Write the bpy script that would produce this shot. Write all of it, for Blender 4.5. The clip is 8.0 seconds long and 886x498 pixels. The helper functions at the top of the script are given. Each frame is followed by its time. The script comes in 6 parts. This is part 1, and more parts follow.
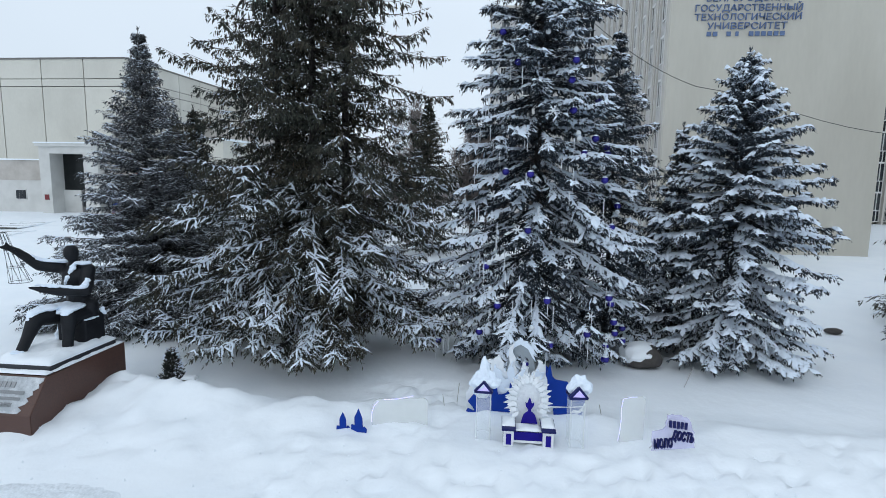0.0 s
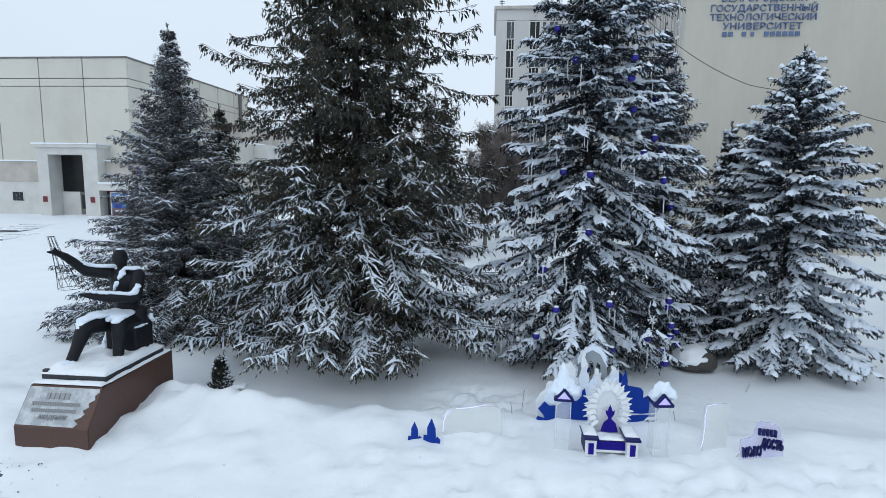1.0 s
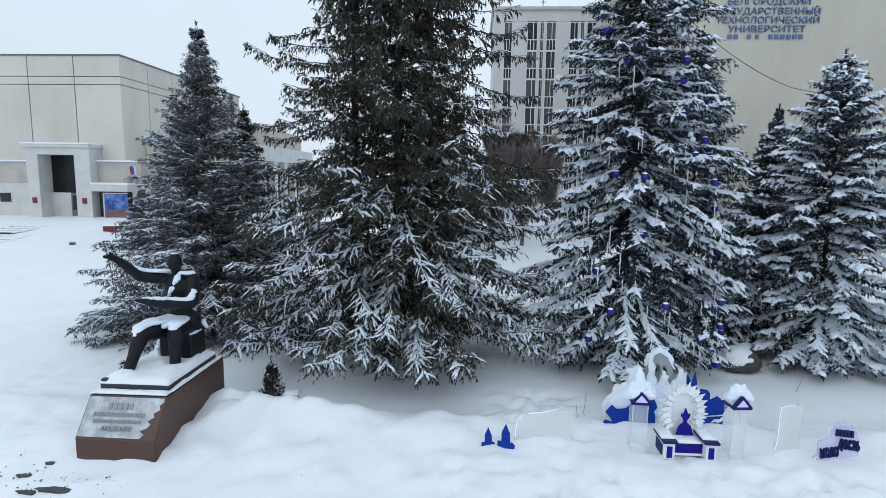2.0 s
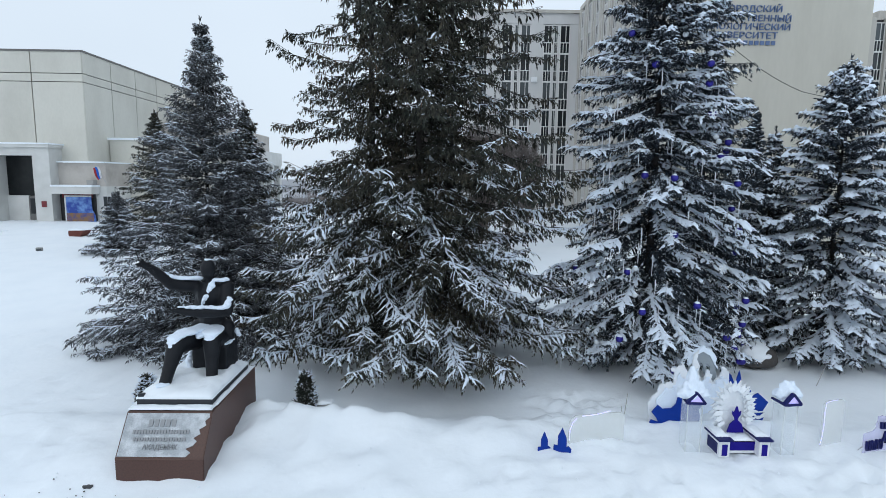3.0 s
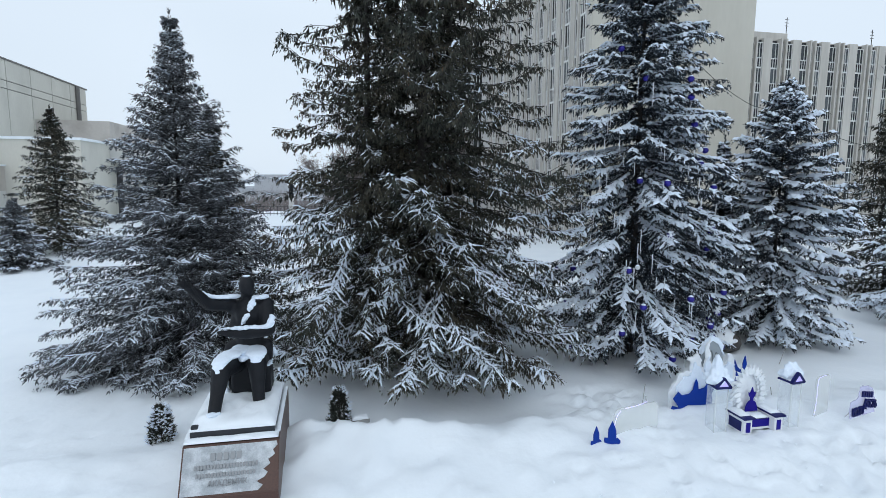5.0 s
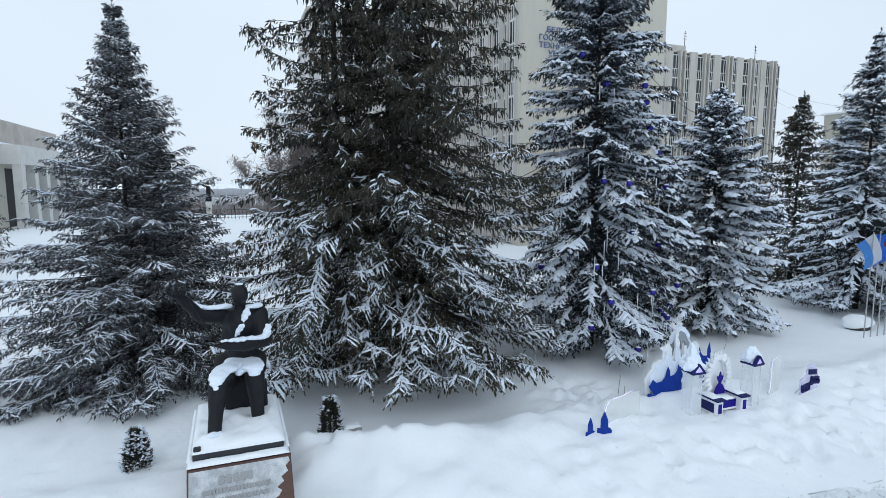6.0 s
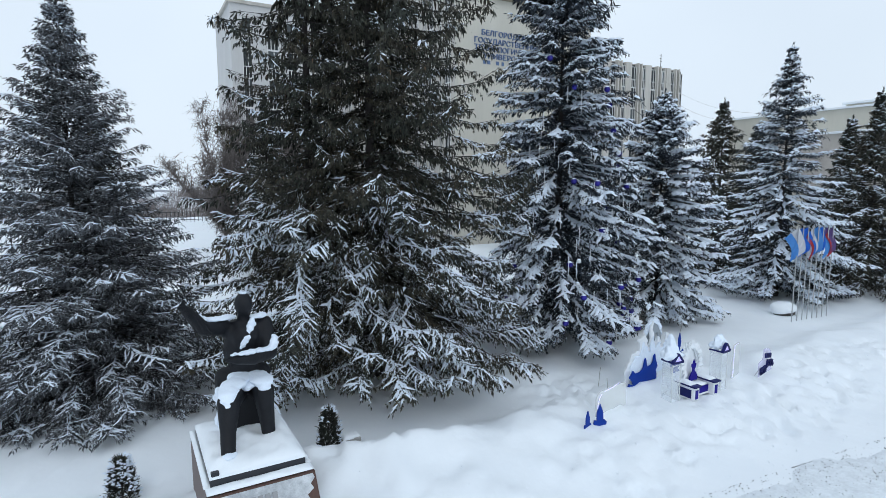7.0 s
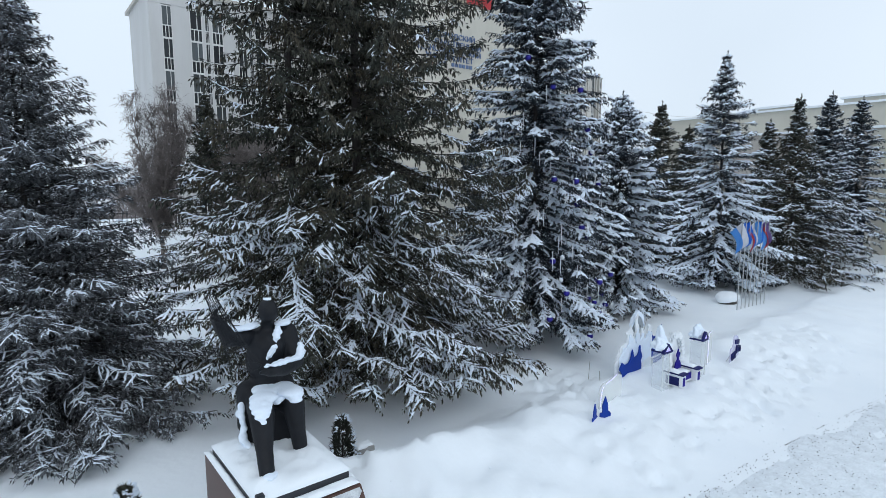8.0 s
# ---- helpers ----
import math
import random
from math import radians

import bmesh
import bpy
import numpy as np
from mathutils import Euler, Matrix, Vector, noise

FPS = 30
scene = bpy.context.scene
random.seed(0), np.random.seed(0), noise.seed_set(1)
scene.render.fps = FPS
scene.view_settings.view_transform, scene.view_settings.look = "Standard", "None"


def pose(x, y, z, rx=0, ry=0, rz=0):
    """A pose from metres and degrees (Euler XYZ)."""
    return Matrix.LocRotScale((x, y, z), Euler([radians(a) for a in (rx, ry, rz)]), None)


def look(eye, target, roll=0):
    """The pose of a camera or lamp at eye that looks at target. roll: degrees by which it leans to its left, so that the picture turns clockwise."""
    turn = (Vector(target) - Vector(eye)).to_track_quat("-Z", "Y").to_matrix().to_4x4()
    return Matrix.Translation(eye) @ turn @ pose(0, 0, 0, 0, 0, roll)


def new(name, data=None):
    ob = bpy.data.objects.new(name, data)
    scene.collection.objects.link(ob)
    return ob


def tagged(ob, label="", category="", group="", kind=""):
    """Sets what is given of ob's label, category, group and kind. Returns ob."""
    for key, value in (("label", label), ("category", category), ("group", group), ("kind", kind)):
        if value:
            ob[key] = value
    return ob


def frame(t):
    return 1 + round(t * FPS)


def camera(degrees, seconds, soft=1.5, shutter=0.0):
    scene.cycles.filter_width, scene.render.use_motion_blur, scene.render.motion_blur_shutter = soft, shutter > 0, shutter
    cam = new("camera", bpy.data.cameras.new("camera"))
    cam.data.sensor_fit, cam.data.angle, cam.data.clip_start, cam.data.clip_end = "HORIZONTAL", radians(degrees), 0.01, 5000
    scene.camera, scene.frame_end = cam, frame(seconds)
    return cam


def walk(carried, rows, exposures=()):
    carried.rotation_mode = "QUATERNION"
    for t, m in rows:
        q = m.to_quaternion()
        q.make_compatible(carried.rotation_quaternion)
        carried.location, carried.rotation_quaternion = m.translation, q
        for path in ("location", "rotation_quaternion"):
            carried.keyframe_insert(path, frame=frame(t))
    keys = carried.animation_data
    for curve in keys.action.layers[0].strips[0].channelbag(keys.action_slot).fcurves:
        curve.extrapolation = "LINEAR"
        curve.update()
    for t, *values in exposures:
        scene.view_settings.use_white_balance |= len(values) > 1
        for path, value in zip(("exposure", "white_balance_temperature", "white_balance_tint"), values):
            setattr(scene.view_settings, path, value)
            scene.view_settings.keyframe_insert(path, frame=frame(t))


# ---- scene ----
cam = camera(78.5, 8.0, soft=0.5)
PATH = [
    (0, (0.015, -0.122, 5.667), (-0.220, 2.146, 5.364), 0.9),
    (0.5, (-0.860, 0.070, 5.615), (-1.068, 2.341, 5.314), 0.8),
    (1, (-1.865, 0.129, 5.638), (-2.058, 2.401, 5.339), 0.8),
    (1.5, (-2.816, 0.129, 5.664), (-2.993, 2.402, 5.364), 0.8),
    (3, (-5.773, 0.353, 5.651), (-5.730, 2.635, 5.360), 0.7),
    (3.5, (-6.629, 0.470, 5.703), (-6.527, 2.748, 5.410), 0.6),
    (4, (-7.576, 0.551, 5.766), (-7.391, 2.826, 5.474), 0.6),
    (5.5, (-10.023, 0.898, 5.825), (-9.358, 3.082, 5.540), 0.2),
    (6, (-10.913, 1.267, 5.798), (-10.085, 3.395, 5.518), 0.1),
    (6.5, (-11.699, 1.677, 5.840), (-10.729, 3.742, 5.559), -0.0),
    (7, (-12.542, 2.202, 5.807), (-11.402, 4.180, 5.528), -0.1),
    (7.5, (-13.297, 2.817, 5.790), (-12.019, 4.708, 5.507), -0.1),
    (8, (-14.099, 3.558, 5.771), (-12.686, 5.350, 5.489), -0.2),
]
walk(cam, [(t, look(eye, target, roll)) for t, eye, target, roll in PATH], [(0, 0.0), (3.5, 0.0), (8, 0.05)])

import functools

# ---- light: an even winter overcast ----
world = bpy.data.worlds.new("overcast")
scene.world = world
world.use_nodes = True
wn, wl = world.node_tree.nodes, world.node_tree.links
wn.clear()
SUN_EL, SUN_AZ = radians(32), radians(200)
sky = wn.new("ShaderNodeTexSky")
sky.sky_type, sky.sun_disc, sky.sun_elevation, sky.sun_rotation = "NISHITA", False, SUN_EL, SUN_AZ
sky.dust_density, sky.air_density = 3.0, 1.0
clear = wn.new("ShaderNodeBackground")
clear.inputs["Strength"].default_value = 0.07
wl.new(sky.outputs["Color"], clear.inputs["Color"])
wcoord = wn.new("ShaderNodeTexCoord")
wnoise = wn.new("ShaderNodeTexNoise")
wnoise.inputs["Scale"].default_value, wnoise.inputs["Detail"].default_value = 1.6, 3.0
wl.new(wcoord.outputs["Generated"], wnoise.inputs["Vector"])
wramp = wn.new("ShaderNodeValToRGB")
wramp.color_ramp.elements[0].position, wramp.color_ramp.elements[1].position = 0.3, 0.7
wramp.color_ramp.elements[0].color = (0.735, 0.85, 0.975, 1)
wramp.color_ramp.elements[1].color = (0.83, 0.95, 1.08, 1)
wl.new(wnoise.outputs["Fac"], wramp.inputs["Fac"])
split = wn.new("ShaderNodeSeparateXYZ")
wl.new(wcoord.outputs["Generated"], split.inputs[0])
rise = wn.new("ShaderNodeMapRange")
rise.inputs["From Min"].default_value, rise.inputs["From Max"].default_value = 0.25, 1.0
rise.inputs["To Min"].default_value, rise.inputs["To Max"].default_value = 1.0, 1.18
wl.new(split.outputs["Z"], rise.inputs["Value"])
cloud = wn.new("ShaderNodeBackground")
wl.new(rise.outputs[0], cloud.inputs["Strength"])
wl.new(wramp.outputs["Color"], cloud.inputs["Color"])
wmix = wn.new("ShaderNodeMixShader")
wmix.inputs["Fac"].default_value = 0.9
wl.new(clear.outputs[0], wmix.inputs[1])
wl.new(cloud.outputs[0], wmix.inputs[2])
wout = wn.new("ShaderNodeOutputWorld")
wl.new(wmix.outputs[0], wout.inputs["Surface"])

sun_data = bpy.data.lights.new("sun", "SUN")
sun_data.energy, sun_data.angle, sun_data.color = 0.25, radians(40), (1.0, 0.97, 0.93)
sun = new("sun", sun_data)
sun.matrix_world = look((-20, -40, 40), (0, 0, 0))

# ---- materials ----
def material(name, colour, rough=0.6, metal=0.0, spots=None, spot_scale=3.0, spot_amount=0.5, grain=0.0, grain_scale=40.0,
             bump=0.0, bump_scale=20.0, bump_size=0.02, stretch=(1, 1, 1), vary=0.0, spec=0.5, tufts=0.0):
    """Painted or raw surface: base colour, patches of a second colour, fine grain, relief, and a spread from piece to piece."""
    m = bpy.data.materials.new(name)
    m.use_nodes = True
    n, l = m.node_tree.nodes, m.node_tree.links
    b = n["Principled BSDF"]
    b.inputs["Roughness"].default_value, b.inputs["Metallic"].default_value = rough, metal
    b.inputs["Specular IOR Level"].default_value = spec
    b.inputs["Base Color"].default_value = (*colour, 1)
    mp = n.new("ShaderNodeMapping")
    mp.inputs["Scale"].default_value = stretch
    geo = n.new("ShaderNodeNewGeometry")
    l.new(geo.outputs["Position"], mp.inputs["Vector"])
    out = None
    if spots:
        t = n.new("ShaderNodeTexNoise")
        t.inputs["Scale"].default_value, t.inputs["Detail"].default_value = spot_scale, 5
        l.new(mp.outputs[0], t.inputs["Vector"])
        r = n.new("ShaderNodeMapRange")
        r.inputs["From Min"].default_value, r.inputs["From Max"].default_value = 0.4, 0.68
        r.inputs["To Max"].default_value = spot_amount
        l.new(t.outputs["Fac"], r.inputs["Value"])
        x = n.new("ShaderNodeMixRGB")
        x.inputs[1].default_value, x.inputs[2].default_value = (*colour, 1), (*spots, 1)
        l.new(r.outputs[0], x.inputs[0])
        out = x.outputs[0]
    if grain or vary:
        h = n.new("ShaderNodeHueSaturation")
        h.inputs["Color"].default_value = (*colour, 1)
        if out:
            l.new(out, h.inputs["Color"])
        v = None
        if grain:
            t = n.new("ShaderNodeTexNoise")
            t.inputs["Scale"].default_value, t.inputs["Detail"].default_value = grain_scale, 3
            l.new(mp.outputs[0], t.inputs["Vector"])
            r = n.new("ShaderNodeMapRange")
            r.inputs["To Min"].default_value, r.inputs["To Max"].default_value = 1 - grain, 1 + grain
            l.new(t.outputs["Fac"], r.inputs["Value"])
            v = r.outputs[0]
        if vary:
            o = n.new("ShaderNodeObjectInfo")
            r = n.new("ShaderNodeMapRange")
            r.inputs["To Min"].default_value, r.inputs["To Max"].default_value = 1 - vary, 1 + vary
            l.new(o.outputs["Random"], r.inputs["Value"])
            if v:
                p = n.new("ShaderNodeMath")
                p.operation = "MULTIPLY"
                l.new(v, p.inputs[0])
                l.new(r.outputs[0], p.inputs[1])
                v = p.outputs[0]
            else:
                v = r.outputs[0]
        l.new(v, h.inputs["Value"])
        out = h.outputs[0]
    if tufts:
        h = n.new("ShaderNodeHueSaturation")
        l.new(out, h.inputs["Color"])
        r = n.new("ShaderNodeMapRange")
        r.inputs["To Min"].default_value, r.inputs["To Max"].default_value = 1 - tufts, 1 + tufts
        l.new(geo.outputs["Random Per Island"], r.inputs["Value"])
        l.new(r.outputs[0], h.inputs["Value"])
        out = h.outputs[0]
    if out:
        l.new(out, b.inputs["Base Color"])
    if bump:
        t = n.new("ShaderNodeTexNoise")
        t.inputs["Scale"].default_value, t.inputs["Detail"].default_value = bump_scale, 4
        l.new(mp.outputs[0], t.inputs["Vector"])
        k = n.new("ShaderNodeBump")
        k.inputs["Strength"].default_value, k.inputs["Distance"].default_value = bump, bump_size
        l.new(t.outputs["Fac"], k.inputs["Height"])
        l.new(k.outputs[0], b.inputs["Normal"])
    return m


def glowing(name, colour, strength):
    m = bpy.data.materials.new(name)
    m.use_nodes = True
    b = m.node_tree.nodes["Principled BSDF"]
    b.inputs["Base Color"].default_value = (*colour, 1)
    b.inputs["Emission Color"].default_value = (*colour, 1)
    b.inputs["Emission Strength"].default_value = strength
    return m


SNOW = material("snow", (0.86, 0.905, 0.945), 0.55, spots=(0.79, 0.845, 0.90), spot_scale=0.6, spot_amount=0.5, grain=0.03, grain_scale=60, bump=0.25, bump_scale=5, bump_size=0.05, spec=0.25)
# bluer than the ground snow: the blue of shade is mixed into the colour
BOUGH_SNOW = material("bough_snow", (0.78, 0.865, 0.97), 0.6, grain=0.06, grain_scale=30, spec=0.2)
TRODDEN = material("trodden_snow", (0.78, 0.83, 0.875), 0.5, spots=(0.60, 0.64, 0.68), spot_scale=4.5, spot_amount=0.5, grain=0.14, grain_scale=22, bump=0.6, bump_scale=10, bump_size=0.06, spec=0.25)
GRIT = material("grit", (0.10, 0.10, 0.105), 0.8, vary=0.3)
ASPHALT = material("asphalt", (0.05, 0.052, 0.055), 0.6, grain=0.3, grain_scale=60, bump=0.4, bump_scale=80, bump_size=0.01)
NEEDLE_DARK = material("needles_dark", (0.031, 0.036, 0.029), 0.6, spots=(0.058, 0.045, 0.028), spot_scale=1.3, spot_amount=0.7, grain=0.35, grain_scale=6, spec=0.3, tufts=0.85)
NEEDLE_BLUE = material("needles_blue", (0.029, 0.039, 0.053), 0.6, spots=(0.020, 0.028, 0.033), spot_scale=1.5, spot_amount=0.7, grain=0.35, grain_scale=6, spec=0.3, tufts=0.85)
NEEDLE_RIME = material("needles_rime", (0.105, 0.113, 0.126), 0.65, spots=(0.022, 0.027, 0.030), spot_scale=1.2, spot_amount=0.8, grain=0.4, grain_scale=6, spec=0.3, tufts=0.8)
CONE = material("spruce_cone", (0.13, 0.075, 0.045), 0.7, vary=0.2)
BARK = material("bark", (0.026, 0.022, 0.021), 0.9, grain=0.4, grain_scale=10, bump=0.8, bump_scale=14, stretch=(3, 3, 0.6))
BIRCH_BARK = material("birch_bark", (0.24, 0.21, 0.20), 0.8, spots=(0.08, 0.07, 0.07), spot_scale=4, stretch=(1, 1, 4))
BIRCH_TWIG = material("birch_twig", (0.17, 0.147, 0.142), 0.8, grain=0.2, grain_scale=3)
PANEL = material("wall_panel", (0.60, 0.585, 0.525), 0.85, spots=(0.48, 0.465, 0.415), spot_scale=0.35, spot_amount=0.55, grain=0.06, grain_scale=5, vary=0.04, bump=0.1, stretch=(1, 1, 0.5))
PLINTH_WALL = material("plinth_wall", (0.50, 0.47, 0.435), 0.85, spots=(0.36, 0.325, 0.295), spot_scale=0.6, spot_amount=0.7, grain=0.08, grain_scale=4)
JOINT = material("joint", (0.16, 0.155, 0.15), 0.9)
WHITEWASH = material("whitewash", (0.62, 0.62, 0.60), 0.8, spots=(0.50, 0.50, 0.48), spot_scale=0.8, spot_amount=0.6)
PLASTER = material("plaster", (0.57, 0.55, 0.485), 0.9, spots=(0.49, 0.47, 0.41), spot_scale=0.16, spot_amount=0.8, grain=0.05, grain_scale=3, stretch=(1.5, 1.5, 0.35), bump=0.08, bump_scale=6)
FIN = material("fin", (0.52, 0.50, 0.46), 0.9, spots=(0.36, 0.34, 0.31), spot_scale=0.5, spot_amount=0.6, grain=0.08, grain_scale=3, stretch=(2, 2, 0.25))
WINGWALL = material("wing_wall", (0.60, 0.60, 0.60), 0.85, spots=(0.52, 0.52, 0.51), spot_scale=0.2, spot_amount=0.7, stretch=(1.5, 1.5, 0.4), grain=0.04, grain_scale=3)
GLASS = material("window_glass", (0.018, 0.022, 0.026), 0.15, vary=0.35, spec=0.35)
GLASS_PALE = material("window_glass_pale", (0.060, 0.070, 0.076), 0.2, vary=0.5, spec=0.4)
# dull and near-black: the dark reflection of trees is put into the colour
DARK_GLASS = material("dark_glass", (0.012, 0.014, 0.015), 0.25, spots=(0.03, 0.033, 0.033), spot_scale=0.8, spec=0.18)
FRAME = material("window_frame", (0.66, 0.66, 0.65), 0.6)
# near-black that puts the shade of recesses and openings into the colour
DARK = material("recess_shade", (0.03, 0.03, 0.033), 0.7)
GRANITE = material("brown_granite", (0.088, 0.040, 0.029), 0.42, spots=(0.060, 0.027, 0.021), spot_scale=30, spot_amount=0.8, grain=0.25, grain_scale=120)
SLAB = material("dark_slab", (0.022, 0.025, 0.032), 0.45, grain=0.2, grain_scale=50)
BRONZE = material("dark_bronze", (0.007, 0.008, 0.011), 0.55, spec=0.25, spots=(0.014, 0.016, 0.020), spot_scale=5, grain=0.2, grain_scale=30, bump=0.25, bump_scale=12)
RELIEF = material("relief_letters", (0.30, 0.31, 0.32), 0.7)
BLUE = material("blue_board", (0.005, 0.040, 0.30), 0.5, grain=0.08, grain_scale=3, spec=0.15)
NAVY = material("navy_board", (0.010, 0.014, 0.10), 0.5, grain=0.1, grain_scale=6, spec=0.2)


def see_through(name, colour, share, rough=0.25):
    """Clear plastic film: part of the light goes straight through, the rest meets a milky sheet."""
    m = material(name, colour, rough, grain=0.04, grain_scale=8, bump=0.2, bump_scale=9)
    n, l = m.node_tree.nodes, m.node_tree.links
    t, x = n.new("ShaderNodeBsdfTransparent"), n.new("ShaderNodeMixShader")
    x.inputs["Fac"].default_value = 1 - share
    l.new(t.outputs[0], x.inputs[1])
    l.new(n["Principled BSDF"].outputs[0], x.inputs[2])
    l.new(x.outputs[0], n["Material Output"].inputs["Surface"])
    return m


CLEAR = see_through("clear_plastic", (0.80, 0.86, 0.90), 0.72)
MILKY = see_through("milky_plastic", (0.84, 0.87, 0.86), 0.5, 0.4)
LILAC_FILM = see_through("lilac_film", (0.66, 0.64, 0.92), 0.6, 0.4)
WHITE = material("white_board", (0.78, 0.80, 0.82), 0.5)
GREY_BOARD = material("grey_board", (0.30, 0.34, 0.37), 0.5)
LED = glowing("led_strip", (0.62, 0.60, 1.0), 0.7)
LILAC = glowing("lilac_glow", (0.55, 0.50, 0.95), 0.35)
BALL_BLUE = material("blue_bauble", (0.025, 0.02, 0.26), 0.25, metal=0.4, vary=0.2)
BALL_WHITE = material("white_bauble", (0.62, 0.66, 0.70), 0.3, vary=0.1)
TINSEL = material("icicle_tinsel", (0.72, 0.75, 0.80), 0.3, metal=0.2)
STONE = material("boulder", (0.055, 0.05, 0.047), 0.85, spots=(0.10, 0.092, 0.085), spot_scale=5, bump=0.8, bump_scale=6)
STEEL = material("steel", (0.42, 0.43, 0.44), 0.35, metal=0.8)
CABLE = material("cable", (0.02, 0.02, 0.022), 0.6)
CONCRETE = material("concrete", (0.36, 0.36, 0.35), 0.9, grain=0.12, grain_scale=20)
SIGN_BLUE = material("sign_blue", (0.10, 0.16, 0.30), 0.45)
RED = material("red_cloth", (0.42, 0.025, 0.03), 0.6, grain=0.08, grain_scale=2)
PLAQUE = material("plaque_red", (0.16, 0.015, 0.02), 0.4)
BRICK_BROWN = material("old_boards", (0.30, 0.26, 0.2), 0.9, grain=0.3, grain_scale=8)
FLAG_BLUE = material("flag_blue", (0.015, 0.17, 0.66), 0.7)
FLAG_PALE = material("flag_pale", (0.10, 0.34, 0.74), 0.7)
FLAG_WHITE = material("flag_white", (0.72, 0.74, 0.77), 0.7)
FLAG_RED = material("flag_red", (0.46, 0.04, 0.05), 0.7)
FLAG_VIOLET = material("flag_violet", (0.16, 0.10, 0.30), 0.7)
FLAG_LIME = material("flag_lime", (0.42, 0.5, 0.06), 0.7)
POSTER_BLUE = material("poster_blue", (0.012, 0.05, 0.30), 0.5, spots=(0.16, 0.32, 0.62), spot_scale=1.8, spot_amount=0.9)
POSTER_GOLD = material("poster_gold", (0.22, 0.12, 0.05), 0.5, spots=(0.05, 0.06, 0.22), spot_scale=2.5, spot_amount=0.9)
# pale blue-grey: the haze of distance is put into the woods' colour
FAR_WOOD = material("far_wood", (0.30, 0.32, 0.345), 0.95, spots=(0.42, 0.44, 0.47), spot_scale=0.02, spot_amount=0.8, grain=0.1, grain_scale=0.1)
FAR_ROOF = material("far_roof", (0.55, 0.58, 0.62), 0.9, vary=0.15)
FAR_WALL = material("far_wall", (0.40, 0.41, 0.43), 0.9, vary=0.2)

# ---- building blocks ----
def empty(name, x=0.0, y=0.0, z=0.0, rz=0.0):
    ob = new(name)
    ob.matrix_world = pose(x, y, z, 0, 0, rz)
    return ob


def part(name, bm, mat, parent=None, label="", smooth=False):
    """Link a bmesh as one object under a thing or a part."""
    me = bpy.data.meshes.new(name)
    bm.to_mesh(me)
    bm.free()
    me.materials.append(mat)
    if smooth:
        me.polygons.foreach_set("use_smooth", [True] * len(me.polygons))
    ob = new(name, me)
    if parent:
        ob.parent = parent
    return tagged(ob, label)


def shared(name, me, parent, m):
    """A further piece on a mesh that exists."""
    ob = new(name, me)
    ob.parent, ob.matrix_basis = parent, m
    return ob


def soup(name, verts, faces, mat, parent=None, label="", smooth=False):
    """One object from arrays of vertices and triangles."""
    me = bpy.data.meshes.new(name)
    n = len(faces)
    me.vertices.add(len(verts))
    me.vertices.foreach_set("co", np.asarray(verts, np.float32).ravel())
    me.loops.add(3 * n)
    me.loops.foreach_set("vertex_index", np.asarray(faces, np.int32).ravel())
    me.polygons.add(n)
    me.polygons.foreach_set("loop_start", np.arange(0, 3 * n, 3, dtype=np.int32))
    me.polygons.foreach_set("use_smooth", np.full(n, smooth))
    me.update(calc_edges=True)
    me.materials.append(mat)
    ob = new(name, me)
    if parent:
        ob.parent = parent
    return tagged(ob, label)


def box(bm, x0, x1, y0, y1, z0, z1, m=None):
    """An upright block between the given limits."""
    out = bmesh.ops.create_cube(bm, size=1)
    t = Matrix.Translation(((x0 + x1) / 2, (y0 + y1) / 2, (z0 + z1) / 2)) @ Matrix.Diagonal((abs(x1 - x0), abs(y1 - y0), abs(z1 - z0), 1))
    bmesh.ops.transform(bm, matrix=(m @ t) if m else t, verts=out["verts"])
    return out["verts"]


def block(x0, x1, y0, y1, z0, z1, bevel=0.0, m=None):
    bm = bmesh.new()
    box(bm, x0, x1, y0, y1, z0, z1, m)
    if bevel:
        bmesh.ops.bevel(bm, geom=list(bm.edges), offset=bevel, segments=2, affect="EDGES")
    return bm


def tube(bm, points, radii, sides=8):
    """A round tube through points with a radius at each."""
    rings = []
    for i, p in enumerate(points):
        p = Vector(p)
        a = Vector(points[max(i - 1, 0)])
        b = Vector(points[min(i + 1, len(points) - 1)])
        q = (b - a).to_track_quat("Z", "Y")
        r = radii[i] if isinstance(radii, (list, tuple)) else radii
        rings.append([bm.verts.new(p + q @ Vector((r * math.cos(2 * math.pi * k / sides), r * math.sin(2 * math.pi * k / sides), 0))) for k in range(sides)])
    for a, b in zip(rings, rings[1:]):
        for k in range(sides):
            bm.faces.new((a[k], a[(k + 1) % sides], b[(k + 1) % sides], b[k]))
    bm.faces.new(rings[0][::-1])
    bm.faces.new(rings[-1])
    return bm


def ball(bm, centre, size, sub=2, m=None):
    out = bmesh.ops.create_icosphere(bm, subdivisions=sub, radius=1)
    s = size if isinstance(size, (tuple, list)) else (size, size, size)
    t = Matrix.Translation(centre) @ (m or Matrix()) @ Matrix.Diagonal((*s, 1))
    bmesh.ops.transform(bm, matrix=t, verts=out["verts"])
    return out["verts"]


